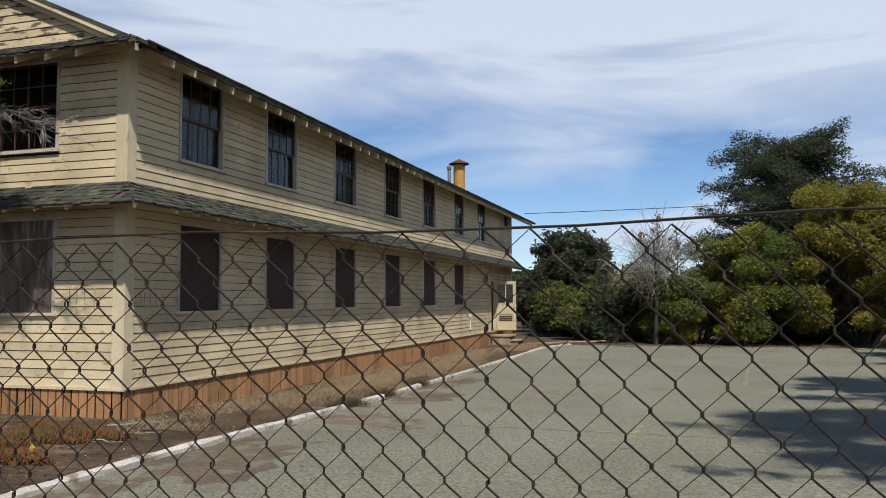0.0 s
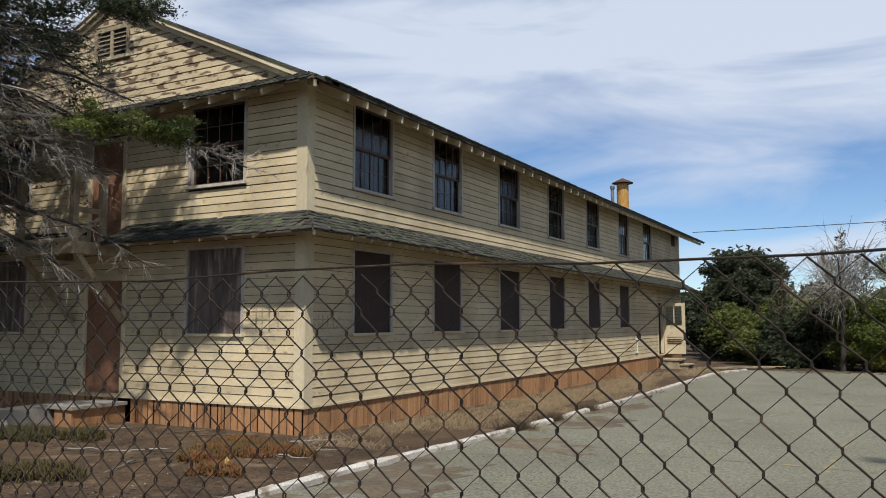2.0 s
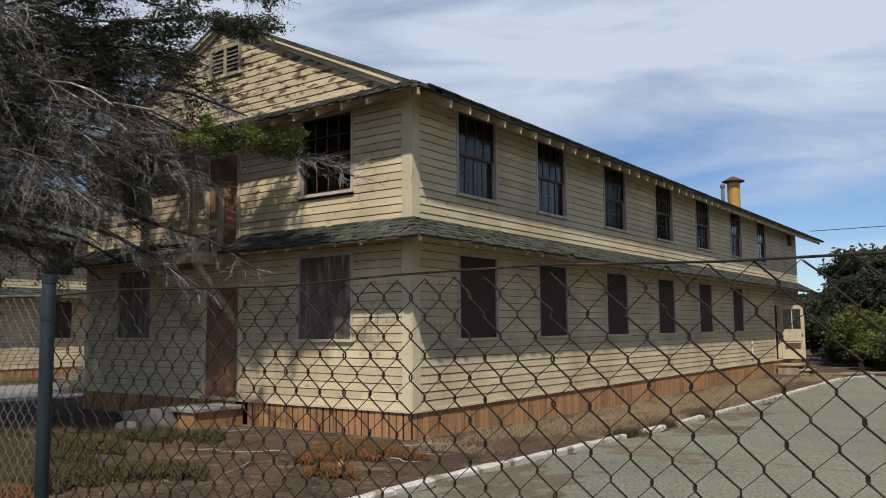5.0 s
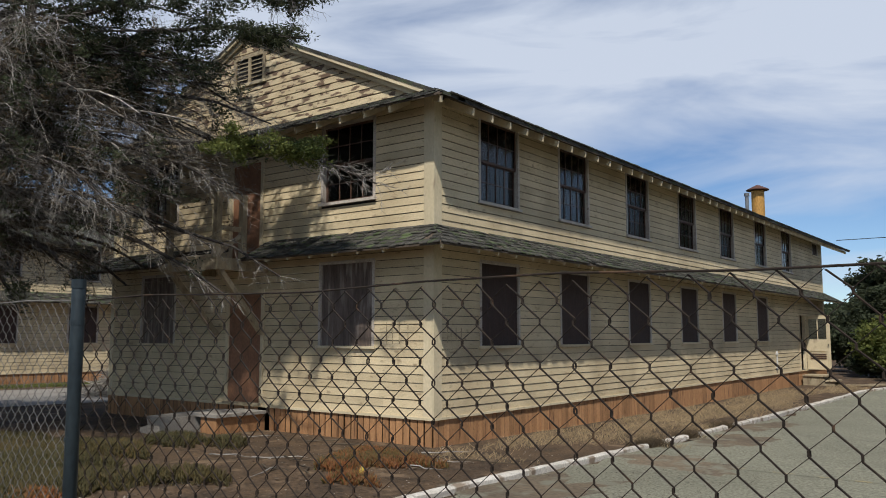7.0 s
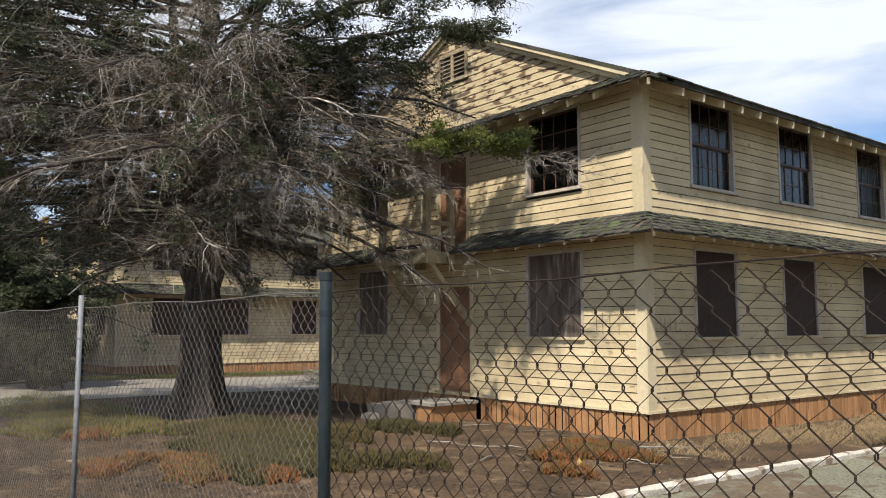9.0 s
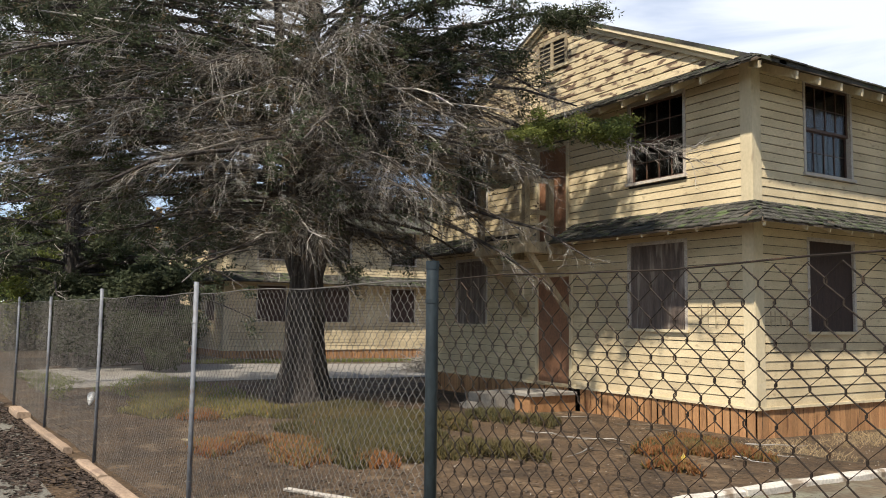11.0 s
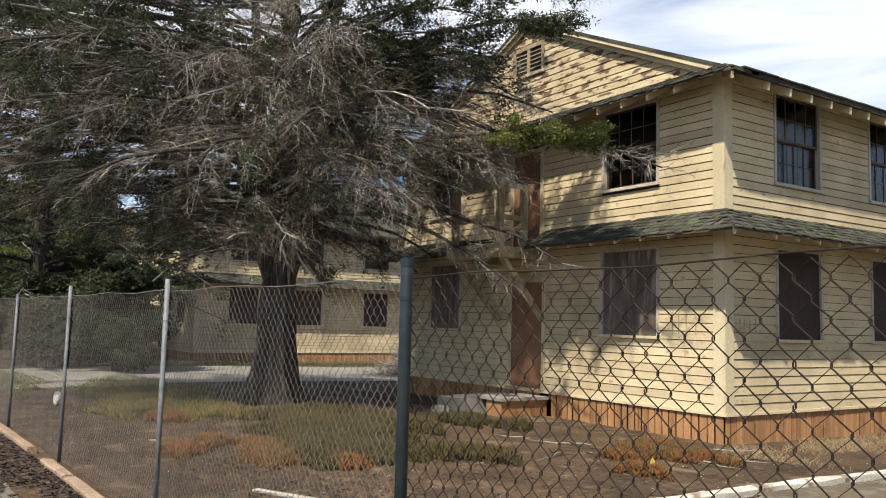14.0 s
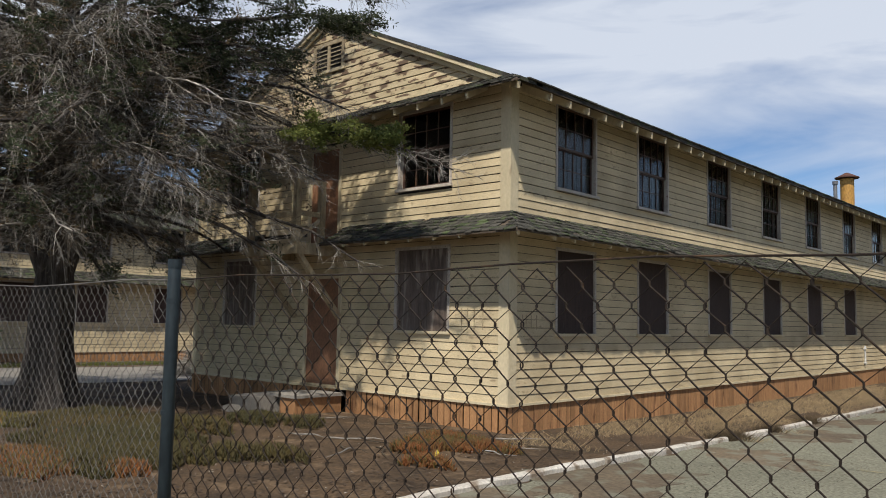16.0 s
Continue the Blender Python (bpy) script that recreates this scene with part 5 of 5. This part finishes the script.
def shrub(name, label, base, size, lobes, mat, seed, leaf=0.22, count=9000, category="shrub"):
    """A dense bush: a few stems and a crown of leaf tufts in uneven lobes."""
    rng = np.random.default_rng(seed)
    bx, by = base
    bz = ground_at(bx, by)
    sh = thing(name, label, category)
    cs, rs = [], []
    for i in range(lobes):
        a, q = rng.uniform(0, 2 * math.pi), rng.random() ** 0.5
        hz = rng.uniform(0.12, 0.86)
        w = 1 - 0.6 * max(0, hz - 0.4)
        cs.append((bx + math.cos(a) * q * size[0] * w, by + math.sin(a) * q * size[1] * w, bz + hz * size[2]))
        rs.append(rng.uniform(0.13, 0.30) * min(size[0] + 0.6, size[2]) * (1 if lobes < 40 else 0.75))
    for i in range(0, lobes, 2):
        c = cs[i]
        part("stem", Mesh().tube([(bx + (c[0] - bx) * 0.1, by + (c[1] - by) * 0.1, bz - 0.05), (bx + (c[0] - bx) * 0.5, by + (c[1] - by) * 0.5, bz + (c[2] - bz) * 0.6), c], [0.09, 0.05, 0.02], 6, False), bark_m, sh)
    pick = rng.integers(0, lobes, count)
    d = rng.normal(size=(count, 3))
    d /= np.linalg.norm(d, axis=1, keepdims=True)
    pos = np.array(cs)[pick] + d * (np.array(rs)[pick] * rng.uniform(0.55, 1.08, count))[:, None] * np.array([1.15, 1.15, 0.8])
    pos[:, 2] = np.maximum(pos[:, 2], bz + 0.1)
    part("crown", raw("crown", *sprays(pos, leaf, 3, leaf * 0.55, 0.8), mat), None, sh, "", kind="stuff")
    return sh


shrub("flowering_shrub", "golden yellow-green acacia shrub, tall and rounded", (15.6, 27.5), (3.5, 2.9, 7.6), 80, leaf_gold, 21, 0.11, 46000)
shrub("flowering_shrub", "olive and gold acacia shrub at the lot edge", (11.4, 27.2), (3.0, 2.2, 5.7), 64, leaf_olive, 22, 0.11, 38000)
shrub("flowering_shrub", "low olive green shrub at the lot edge", (8.9, 26.8), (2.0, 1.6, 3.2), 26, leaf_olive, 23, 0.11, 24000)
shrub("flowering_shrub", "olive green shrub at the lot corner", (18.6, 22.5), (2.2, 3.4, 6.6), 26, leaf_olive, 24, 0.12, 22000)
shrub("shrub", "dark low shrub at the foot of the trees", (5.6, 28.0), (1.8, 1.5, 2.6), 16, leaf_dark, 25, 0.2, 6000)
shrub("shrub", "dark cypress scrub behind the lot", (4.6, 33.0), (3.4, 2.2, 3.5), 26, leaf_green, 26, 0.18, 18000)
shrub("shrub", "dark green cypress scrub at the building end", (1.8, 34.0), (1.7, 1.8, 4.9), 24, leaf_dark, 27, 0.18, 18000)
shrub("shrub", "green cypress scrub beyond the lot", (8.5, 36.0), (3.4, 2.2, 3.6), 24, leaf_green, 28, 0.2, 14000)
shrub("shrub", "dark shrub mass at the end of the lot", (13.4, 31.0), (3.6, 2.0, 3.6), 18, leaf_dark, 29, 0.26, 6000)


shrub("shrub", "dark shrub in the shade beside the fence", (-23.0, -5.2), (1.8, 1.4, 3.0), 18, leaf_dark, 41, 0.17, 9000)
shrub("shrub", "dark shrub in the shade beside the fence", (-28.5, -6.4), (2.4, 1.5, 3.6), 18, leaf_dark, 42, 0.2, 9000)
shrub("shrub", "dark shrub in the shade beside the fence", (-36.0, -7.2), (3.0, 1.6, 3.8), 18, leaf_dark, 43, 0.24, 8000)
shrub("shrub", "dark dense shrub beside the drive under the trees", (-18.6, -5.4), (1.5, 1.2, 3.6), 22, leaf_dark, 51, 0.14, 12000)
shrub("shrub", "dark dense shrub beside the drive under the trees", (-21.0, -7.2), (1.6, 1.2, 3.2), 20, leaf_dark, 52, 0.15, 10000)
shrub("shrub", "green shrub at the far end of the fence", (-47.0, -9.6), (2.0, 1.4, 2.4), 14, leaf_green, 44, 0.24, 5000)


def layered_cypress(name, label, base, height, width, seed, count=60, leaf=0.3):
    """A wind-shaped far cypress: limbs carrying flat plates of foliage."""
    rng = np.random.default_rng(seed)
    bx, by = base
    tr = thing(name, label, "tree")
    part("trunk", Mesh().tube([(bx, by, -0.1), (bx + 0.2, by, height * 0.5), (bx + 0.6, by, height * 0.92)], [0.7, 0.4, 0.1], 10), bark_m, tr)
    pos = []
    for i in range(count):
        h = height * (0.22 + 0.78 * ((i + rng.random()) / count))
        k = h / height
        wid = width * math.sqrt(math.sin(math.pi * (0.2 + 0.73 * k)))
        a, q = rng.uniform(0, 2 * math.pi), rng.uniform(0.2, 1.0)
        c = np.array([bx + math.cos(a) * q * wid, by + math.sin(a) * q * wid, h - 0.4 + 0.9 * q * (k - 0.35)])
        part("limb", Mesh().tube([(bx + 0.2, by, h - 1.0), tuple((c + np.array([bx, by, h - 0.6])) / 2), tuple(c)], [0.14, 0.09, 0.03], 5, False), bark_m, tr)
        n = 430
        ra, rq = rng.uniform(0, 2 * math.pi, n), 1.35 * rng.random(n) ** 0.5
        pp = np.stack([np.cos(ra) * rq, np.sin(ra) * rq, rng.normal(size=n) * 0.24], 1)
        pp[:, 2] += rng.normal() * 0.2 * pp[:, 0] + 0.14 * np.hypot(pp[:, 0], pp[:, 1])
        pos.append(c + pp)
    part("crown", raw("crown", *sprays(np.concatenate(pos), leaf, 2, 0.12, 0.4, None, 0.22), leaf_dark), None, tr, "flat plates of dark foliage", kind="stuff")
    return tr


layered_cypress("cypress_tree", "broad dark layered cypress rising over the shrubs", (15.6, 52.0), 13.5, 6.5, 31, 190, 0.17)
layered_cypress("cypress_tree", "dark cypress behind the building end", (1.2, 44.0), 6.2, 3.0, 32, 34)
layered_cypress("cypress_tree", "dark cypress in the grove behind the lot", (24, 44.0), 9.5, 4.6, 33, 40)
layered_cypress("cypress_tree", "far dark cypress closing the street", (-80, 2.0), 10, 7, 34, 30, 0.7)
layered_cypress("cypress_tree", "dark cypress behind the second barracks", (-42, -3.5), 9.5, 4.5, 35, 40, 0.5)

shrub("hedgerow", "far dark belt of trees closing the view", (12, 62), (26, 3, 5.0), 70, leaf_dark, 45, 0.5, 16000, "hedgerow")
shrub("shrub", "dark scrub behind the building end", (1.0, 39.0), (3.4, 2.0, 3.6), 22, leaf_dark, 46, 0.22, 12000)
shrub("shrub", "low green scrub behind the building end", (3.4, 29.4), (1.2, 0.9, 1.5), 14, leaf_green, 47, 0.13, 7000)

# young bare spruce-like saplings and a dead grey shrub
for i, (x, yy, h) in enumerate(((7.1, 28.6, 6.1), (6.4, 29.2, 5.2), (7.9, 29.6, 5.4), (4.6, 29.0, 4.6), (4.2, 30.2, 4.2))):
    rng = np.random.default_rng(40 + i)
    sp = thing("sapling", "thin half-bare conifer sapling above the shrubs", "sapling", "saplings")
    part("trunk", Mesh().tube([(x, yy, -0.1), (x + 0.1, yy, h * 0.6), (x + 0.05 * i, yy, h)], [0.06, 0.035, 0.008], 6), bark_m, sp)
    n = 130
    hh = rng.uniform(0.25, 0.99, n) * h
    a = rng.uniform(0, 6.28, n)
    l = (h - hh) * 0.22 + 0.12
    s0 = np.stack([np.full(n, x), np.full(n, yy), hh], 1)
    dd = np.stack([np.cos(a) * l, np.sin(a) * l, l * 0.7], 1)
    part("brushwood", raw("brushwood", *twigs(s0, s0 + dd * 0.55, s0 + dd + np.array([0, 0, 0.1]), 0.02), twig_brown), None, sp, "", kind="stuff")
    tips = (s0 + dd * 0.8)[::2]
    part("crown", raw("crown", *sprays(tips, 0.16, 4, 0.06), leaf_dark), None, sp, "", kind="stuff")
ds = thing("dead_shrub", "dead grey shrub with hanging bare branches", "dead shrub")
n = 620
rng = np.random.default_rng(50)
top = np.array([7.1, 25.7, 3.5]) + rng.normal(size=(n, 3)) * np.array([0.55, 0.35, 0.55])
way = rng.normal(size=(n, 3)) * np.array([0.9, 0.6, 0.7]) + (top - np.array([7.1, 25.7, 3.0])) * 0.7
end = top + way * 0.8
mid = (top + end) / 2 + np.array([0, 0, 0.22]) + rng.normal(size=(n, 3)) * 0.08
end[:, 2] -= 0.35
part("brushwood", raw("brushwood", *twigs(top, mid, end, 0.013), twig_m), None, ds, "", kind="stuff")
part("stem", Mesh().tube([(7.1, 25.7, -0.05), (7.2, 25.6, 2.0), (7.1, 25.5, 4.6)], [0.12, 0.08, 0.03], 7), bark_m, ds)


# ---- low plants and litter ----
def patch(name, label, category, spots, count, size, mat, seed, lean=0.5, thick=0.012, mound=0.0):
    """Upright fingers or blades scattered in patches; mound: how high the mat has grown over the soil."""
    rng = np.random.default_rng(seed)
    pos = []
    tot = sum(s[2] * s[3] for s in spots)
    for x, yy, rx, ry in spots:
        n = int(count * rx * ry / tot)
        a, q = rng.uniform(0, 6.28, n), rng.random(n) ** (0.5 if mound else 0.6)
        wob = 1 + 0.28 * np.sin(3 * a + x) + 0.18 * np.sin(7 * a + yy)
        pos.append(np.stack([x + np.cos(a) * q * rx * wob, yy + np.sin(a) * q * ry * wob, mound * (1 - q ** 5)], 1))
    p = np.concatenate(pos)
    n = len(p)
    p0 = np.column_stack([p[:, :2], ground_z(p[:, 0], p[:, 1]) - 0.015 + p[:, 2]])
    L = size * rng.uniform(0.5, 1.25, n)
    d = rng.normal(size=(n, 3)) * lean
    d[:, 2] = 1
    e = p0 + d * L[:, None]
    me = raw(name, *twigs(p0, (p0 + e) / 2 + rng.normal(size=(n, 3)) * size * 0.12, e, thick), mat)
    return tagged(part(name, me, None), label, category, kind="stuff")


patch("ice_plant", "red and orange ice plant mat on the earth", "ice plant", [(-1.74, -7.00, 0.75, 0.36), (-2.48, -6.84, 0.60, 0.30), (-0.90, -6.40, 0.50, 0.22), (-2.83, -7.86, 0.55, 0.26), (-3.17, -7.33, 0.32, 0.22), (0.40, -2.17, 0.70, 0.36), (1.00, -1.85, 0.50, 0.28),
      (0.15, -1.60, 0.60, 0.30), (1.40, -3.45, 0.35, 0.20), (0.54, -2.92, 0.40, 0.12), (-6.33, -7.11, 0.50, 0.30)], 11000, 0.10, ice_m, 61, 0.42, 0.013, 0.08)
patch("ice_plant", "dull green ice plant mat under the cypress", "ice plant", [(-1.56, -6.12, 1.00, 0.70), (-1.12, -5.55, 0.75, 0.50), (-2.77, -5.67, 1.30, 1.00), (-3.97, -4.86, 1.30, 1.00), (-5.36, -4.75, 1.10, 0.90), (-3.37, -3.82, 0.80, 0.40), (-0.69, -4.92, 0.45, 0.22), (-0.24, -4.58, 0.55, 0.18), (-3.59, -2.58, 0.50, 0.42),
      (-2.64, -2.25, 0.40, 0.25)], 34000, 0.105, ice_green, 65, 0.42, 0.012, 0.12)
patch("ice_plant", "olive and yellowing ice plant mat near the trunk", "ice plant", [(-8.17, -7.11, 1.50, 0.90), (-6.96, -6.12, 1.40, 0.80), (-10.16, -6.56, 1.30, 0.80), (-12.15, -6.45, 1.20, 0.60)], 9000, 0.11, ice_olive, 66, 0.6, 0.014, 0.05)
patch("lawn", "thin olive weeds under the cypress", "weeds", [(-13, -6.2, 3.0, 1.2), (-9.5, -6.5, 2.2, 1.2), (-22.6, -1.0, 1.0, 3.0), (-23, 5, 0.8, 4.0), (-16, -8.6, 4, 0.6)], 9000, 0.13, leaf_green, 62, 0.6, 0.008)
patch("dry_grass", "dry straw grass along the skirt and kerb", "dry grass", [(0.9, 2.5, 0.8, 2.4), (0.8, 8.5, 0.8, 4.0), (0.9, 16, 0.8, 5.0), (2.2, 3.4, 0.35, 1.0), (2.4, 6.6, 0.3, 1.0), (1.9, 22, 0.9, 3.0), (3.2, 2.7, 0.25, 0.35), (3.1, 4.4, 0.22, 0.3), (1.2, -0.6, 0.9, 0.5), (1.6, 5.5, 0.8, 3.0), (1.7, 12, 0.8, 5)], 13000, 0.10, straw_m, 63, 0.8, 0.005)
patch("dry_grass", "brown tufts growing at the kerb gaps", "dry grass", [(2.75, 2.7, 0.3, 0.45), (2.75, 4.4, 0.25, 0.35), (2.7, 6.6, 0.25, 0.3)], 900, 0.2, leaf_brown, 64, 0.6, 0.006)


def litter(name, label, area, count, size, mat, seed, category):
    rng = np.random.default_rng(seed)
    x0, x1, y0, y1 = area
    p = np.stack([rng.uniform(x0, x1, count), rng.uniform(y0, y1, count)], 1)
    keep = np.array([noise.noise((q[0] * 0.7, q[1] * 0.7, seed)) > rng.uniform(-0.5, 0.3) for q in p])
    p = p[keep]
    c = np.column_stack([p, ground_z(p[:, 0], p[:, 1]) + 0.03])
    v, f = sprays(c, size, 1, 0.0)
    v = v.reshape(-1, 4, 3)
    v[:, :, 2] = c[:, None, 2] + (v[:, :, 2] - c[:, None, 2]) * 0.18
    return tagged(part(name, raw(name, v.reshape(-1, 3), f, mat), None), label, category, kind="stuff")


litter("leaf_litter", "dead leaves and bark crumbs on bare earth", (-9, 2.8, -9.3, -0.4), 12000, 0.06, litter_m, 71, "leaf litter")
litter("leaf_litter", "drifted dead leaves on the street edge", (-14, 3.5, -11.4, -9.3), 5000, 0.045, litter_m, 72, "leaf litter")
litter("leaf_litter", "dark leaf crumbs along the foot of the fence", (-10, 3.2, -9.4, -6.3), 14000, 0.06, rot_m, 78, "leaf litter")
litter("pebbles", "pale grit and paint flakes on the earth", (-5, 2.6, -9, 3), 1800, 0.03, kerb_m, 73, "grit")
litter("leaf_litter", "dry brown drift along the lot edge", (2.95, 5.4, -6.5, 3.0), 2600, 0.03, litter_m, 74, "leaf litter")
litter("leaf_litter", "reddish needle drift at the back of the lot", (5, 15.5, 23.4, 26.0), 2600, 0.12, leaf_brown, 75, "leaf litter")


def drift(name, label, category, x, yy, rx, ry, mat, lift, seed):
    """A thin ragged spread of loose stuff on hard ground."""
    rng = np.random.default_rng(seed)
    n, m = Mesh(), 40
    n.v.append((x, yy, ground_at(x, yy) + lift + 0.008))
    for ring in (0.5, 1.0):
        for k in range(m):
            a = 2 * math.pi * k / m
            q = ring * (1 + (0.25 * math.sin(2 * a + seed) + 0.2 * math.sin(5 * a + 2 * seed) + 0.14 * rng.normal()) * ring)
            px, py = x + math.cos(a) * rx * q, yy + math.sin(a) * ry * q
            n.v.append((px, py, ground_at(px, py) + (lift + 0.004 if ring < 1 else lift - 0.006)))
    n.f += [(0, 1 + k, 1 + (k + 1) % m) for k in range(m)] + [(1 + k, 1 + m + k, 1 + m + (k + 1) % m, 1 + (k + 1) % m) for k in range(m)]
    return tagged(part(name, n, mat, smooth=True), label, category, kind="structure")


for i, (x, yy, rx, ry) in enumerate(((3.5, -2.6, 0.7, 1.6), (3.9, 0.9, 1.0, 0.7), (3.3, -5.4, 0.5, 1.4), (3.6, 4.4, 0.8, 0.9), (3.3, 7.4, 0.5, 1.2))):
    drift("dirt_drift", "brown dirt washed over the asphalt edge", "dirt", x, yy, rx, ry, drift_m, 0.028, 90 + i)


# rotted leaves drifted against the street kerb, thinning out over the asphalt
rng = np.random.default_rng(101)
px = 2.6 - 24 * rng.random(90000) ** 1.5
py = rng.uniform(-12.2, -9.2, 90000)
away = -9.42 + 0.052 * px - py
keep = []
for x, yy, q in zip(px, py, away):
    k = noise.noise((x * 0.55, yy * 1.9, 3.0)) + 0.55 * noise.noise((x * 1.7, yy * 4.5, 8.0)) + 0.3 * noise.noise((x * 6, yy * 9, 5.0))
    keep.append(q > 0 and k > -0.62 + 1.0 * min(1.0, q / 1.1) ** 0.8 + 0.12 * rng.normal())
c = np.column_stack([px, py, ground_z(px, py) + 0.026 + 0.012 * rng.random(len(px))])[np.array(keep)]
v, f = sprays(c, 0.06, 1, 0.0, 1.0, None, 0.42)
v = v.reshape(-1, 4, 3)
v[:, :, 2] = c[:, None, 2] + (v[:, :, 2] - c[:, None, 2]) * 0.3
tagged(part("leaf_drift", raw("leaf_drift", v.reshape(-1, 3), f, rot_m), None), "dark rotted leaf drift along the street kerb", "leaf litter", kind="stuff")
# fallen sticks, a brush pile and small rubbish
rng = np.random.default_rng(80)
for i in range(14):
    x, yy, a, l = rng.uniform(-4.5, 1.4), rng.uniform(-3.4, -0.8), rng.uniform(-1.2, 1.2), rng.uniform(0.4, 1.3)
    pts = [(x + math.cos(a) * l * k / 4, yy + math.sin(a) * l * k / 4 + rng.uniform(-0.09, 0.09), ground_at(x, yy + math.sin(a) * l * k / 4) + 0.025 + rng.uniform(0, 0.03)) for k in range(5)]
    tagged(part("fallen_branch", Mesh().tube(pts, [0.014, 0.012, 0.010, 0.007, 0.003], 6), twig_brown if i % 2 else twig_m, smooth=True), "dead grey branch lying on the earth", "branch", "fallen branches")
n = 1500
c0 = np.column_stack([rng.normal(size=n) * 0.5 - 16.2, rng.normal(size=n) * 0.6 + 3.9, np.zeros(n)])
c0[:, 2] = np.maximum(0.03, 1.25 - 0.9 * np.hypot(c0[:, 0] + 16.2, c0[:, 1] - 3.9)) * rng.random(n)
d0 = rng.normal(size=(n, 3)) * np.array([0.34, 0.34, 0.2])
e0 = c0 + d0
e0[:, 2] = np.maximum(e0[:, 2], 0.03)
tagged(part("brush_pile", raw("brush_pile", *twigs(c0, (c0 + e0) / 2, e0, 0.014), twig_m), None), "heap of cut grey branches on the drive", "brush pile", kind="stuff")
for i in range(7):
    x, yy = 1.6 + 0.35 * i, 24.6 + 0.5 * rng.random() + 0.1 * i
    tagged(part("plank", Mesh().beam((x, yy, 0.05 + 0.012 * i), (x + 1.2, yy + rng.uniform(-0.5, 0.6), 0.06 + 0.012 * i), 0.14, 0.03), grey_wood), "loose weathered board on the ground", "board", "loose boards")
tagged(part("plank", Mesh().beam((0.05, -7.88, 0.125), (0.98, -7.46, 0.135), 0.085, 0.025), kerb_m), "white-painted board lying on the earth", "board", "loose boards")
tagged(part("plank", Mesh().beam((-3.7, -8.05, 0.16), (-2.8, -7.55, 0.20), 0.05, 0.02), grey_wood), "thin pale stick of timber lying in the weeds", "board", "loose boards")
cup = Mesh().tube([(0.35, -2.7, 0.19), (0.42, -2.72, 0.195), (0.46, -2.73, 0.20)], [0.025, 0.034, 0.035], 12)
tagged(part("cup", cup, white_m), "white paper cup lying on the earth", "cup")
gx, gy = 1.46, -3.36
gz = ground_at(gx, gy)
flag = thing("rag", "crumpled yellow plastic strip on a short stake", "rag")
part("stake", Mesh().tube([(gx, gy, gz - 0.03), (gx + 0.02, gy, gz + 0.2)], 0.006, 6), grey_wood, flag)
part("strip", Mesh().hexa([(gx - 0.05, gy - 0.02, gz + 0.05), (gx + 0.01, gy - 0.03, gz + 0.02), (gx + 0.06, gy, gz + 0.16), (gx, gy + 0.02, gz + 0.2),
                           (gx - 0.05, gy - 0.01, gz + 0.05), (gx + 0.01, gy - 0.02, gz + 0.02), (gx + 0.06, gy + 0.01, gz + 0.16), (gx, gy + 0.03, gz + 0.2)]), yellow_m, flag)
part("strip", Mesh().beam((gx - 0.04, gy, gz + 0.1), (gx + 0.05, gy - 0.05, gz + 0.02), 0.03, 0.012), yellow_m, flag)
tagged(part("plastic_bag", Mesh().tube([(-9.9, -8.4, 0.13), (-9.7, -8.4, 0.28), (-9.5, -8.45, 0.22), (-9.3, -8.5, 0.13)], [0.03, 0.08, 0.07, 0.02], 9), white_m, smooth=True), "white plastic bag caught in weeds", "bag")

# far end of the street: excavator, street sign, parked car
ex = thing("excavator", "yellow excavator parked far down the street", "excavator")
part("track", Mesh().box(-54.5, -50.5, -11.2, -10.5, 0.05, 0.95), black_m, ex)
part("track", Mesh().box(-54.5, -50.5, -8.9, -8.2, 0.05, 0.95), black_m, ex)
part("cab", Mesh().box(-54.2, -51.2, -10.8, -8.6, 0.95, 2.1).box(-52.4, -51.0, -10.8, -9.7, 2.1, 2.9), machine_m, ex)
part("boom", Mesh().beam((-51.4, -9.7, 1.9), (-50.4, -11.4, 2.7), 0.4, 0.5).beam((-50.4, -11.4, 2.7), (-50, -13.4, 1.9), 0.35, 0.4), machine_m, ex)
part("bucket", Mesh().box(-50.6, -49.6, -14.0, -13.3, 1.1, 1.9), machine_m, ex)
sg = thing("street_sign", "small green street sign on a grey pole", "street sign")
part("pole", Mesh().tube([(-40, -12.4, 0.0), (-40, -12.4, 2.35)], 0.03, 8), post_grey, sg)
part("plate", Mesh().box(-40.02, -39.98, -12.75, -12.05, 2.0, 2.2), sign_m, sg)
car = thing("car", "dark car parked at the far kerb", "car", at=(0, 0, -0.40))
part("body", Mesh().hexa([(-42, -14.2, 0.75), (-37.8, -14.2, 0.75), (-37.8, -12.5, 0.75), (-42, -12.5, 0.75), (-41.9, -14.15, 1.3), (-37.9, -14.15, 1.25), (-37.9, -12.55, 1.25), (-41.9, -12.55, 1.3)]), black_m, car)
part("roof", Mesh().hexa([(-41.4, -14.1, 1.3), (-38.9, -14.1, 1.26), (-38.9, -12.6, 1.26), (-41.4, -12.6, 1.3), (-40.9, -13.95, 1.8), (-39.5, -13.95, 1.8), (-39.5, -12.75, 1.8), (-40.9, -12.75, 1.8)]), black_m, car)
for x in (-41.2, -38.6):
    for yy in (-14.15, -12.6):
        part("wheel", Mesh().tube([(x, yy - 0.1, 0.79), (x, yy + 0.1, 0.79)], 0.32, 14), black_m, car)
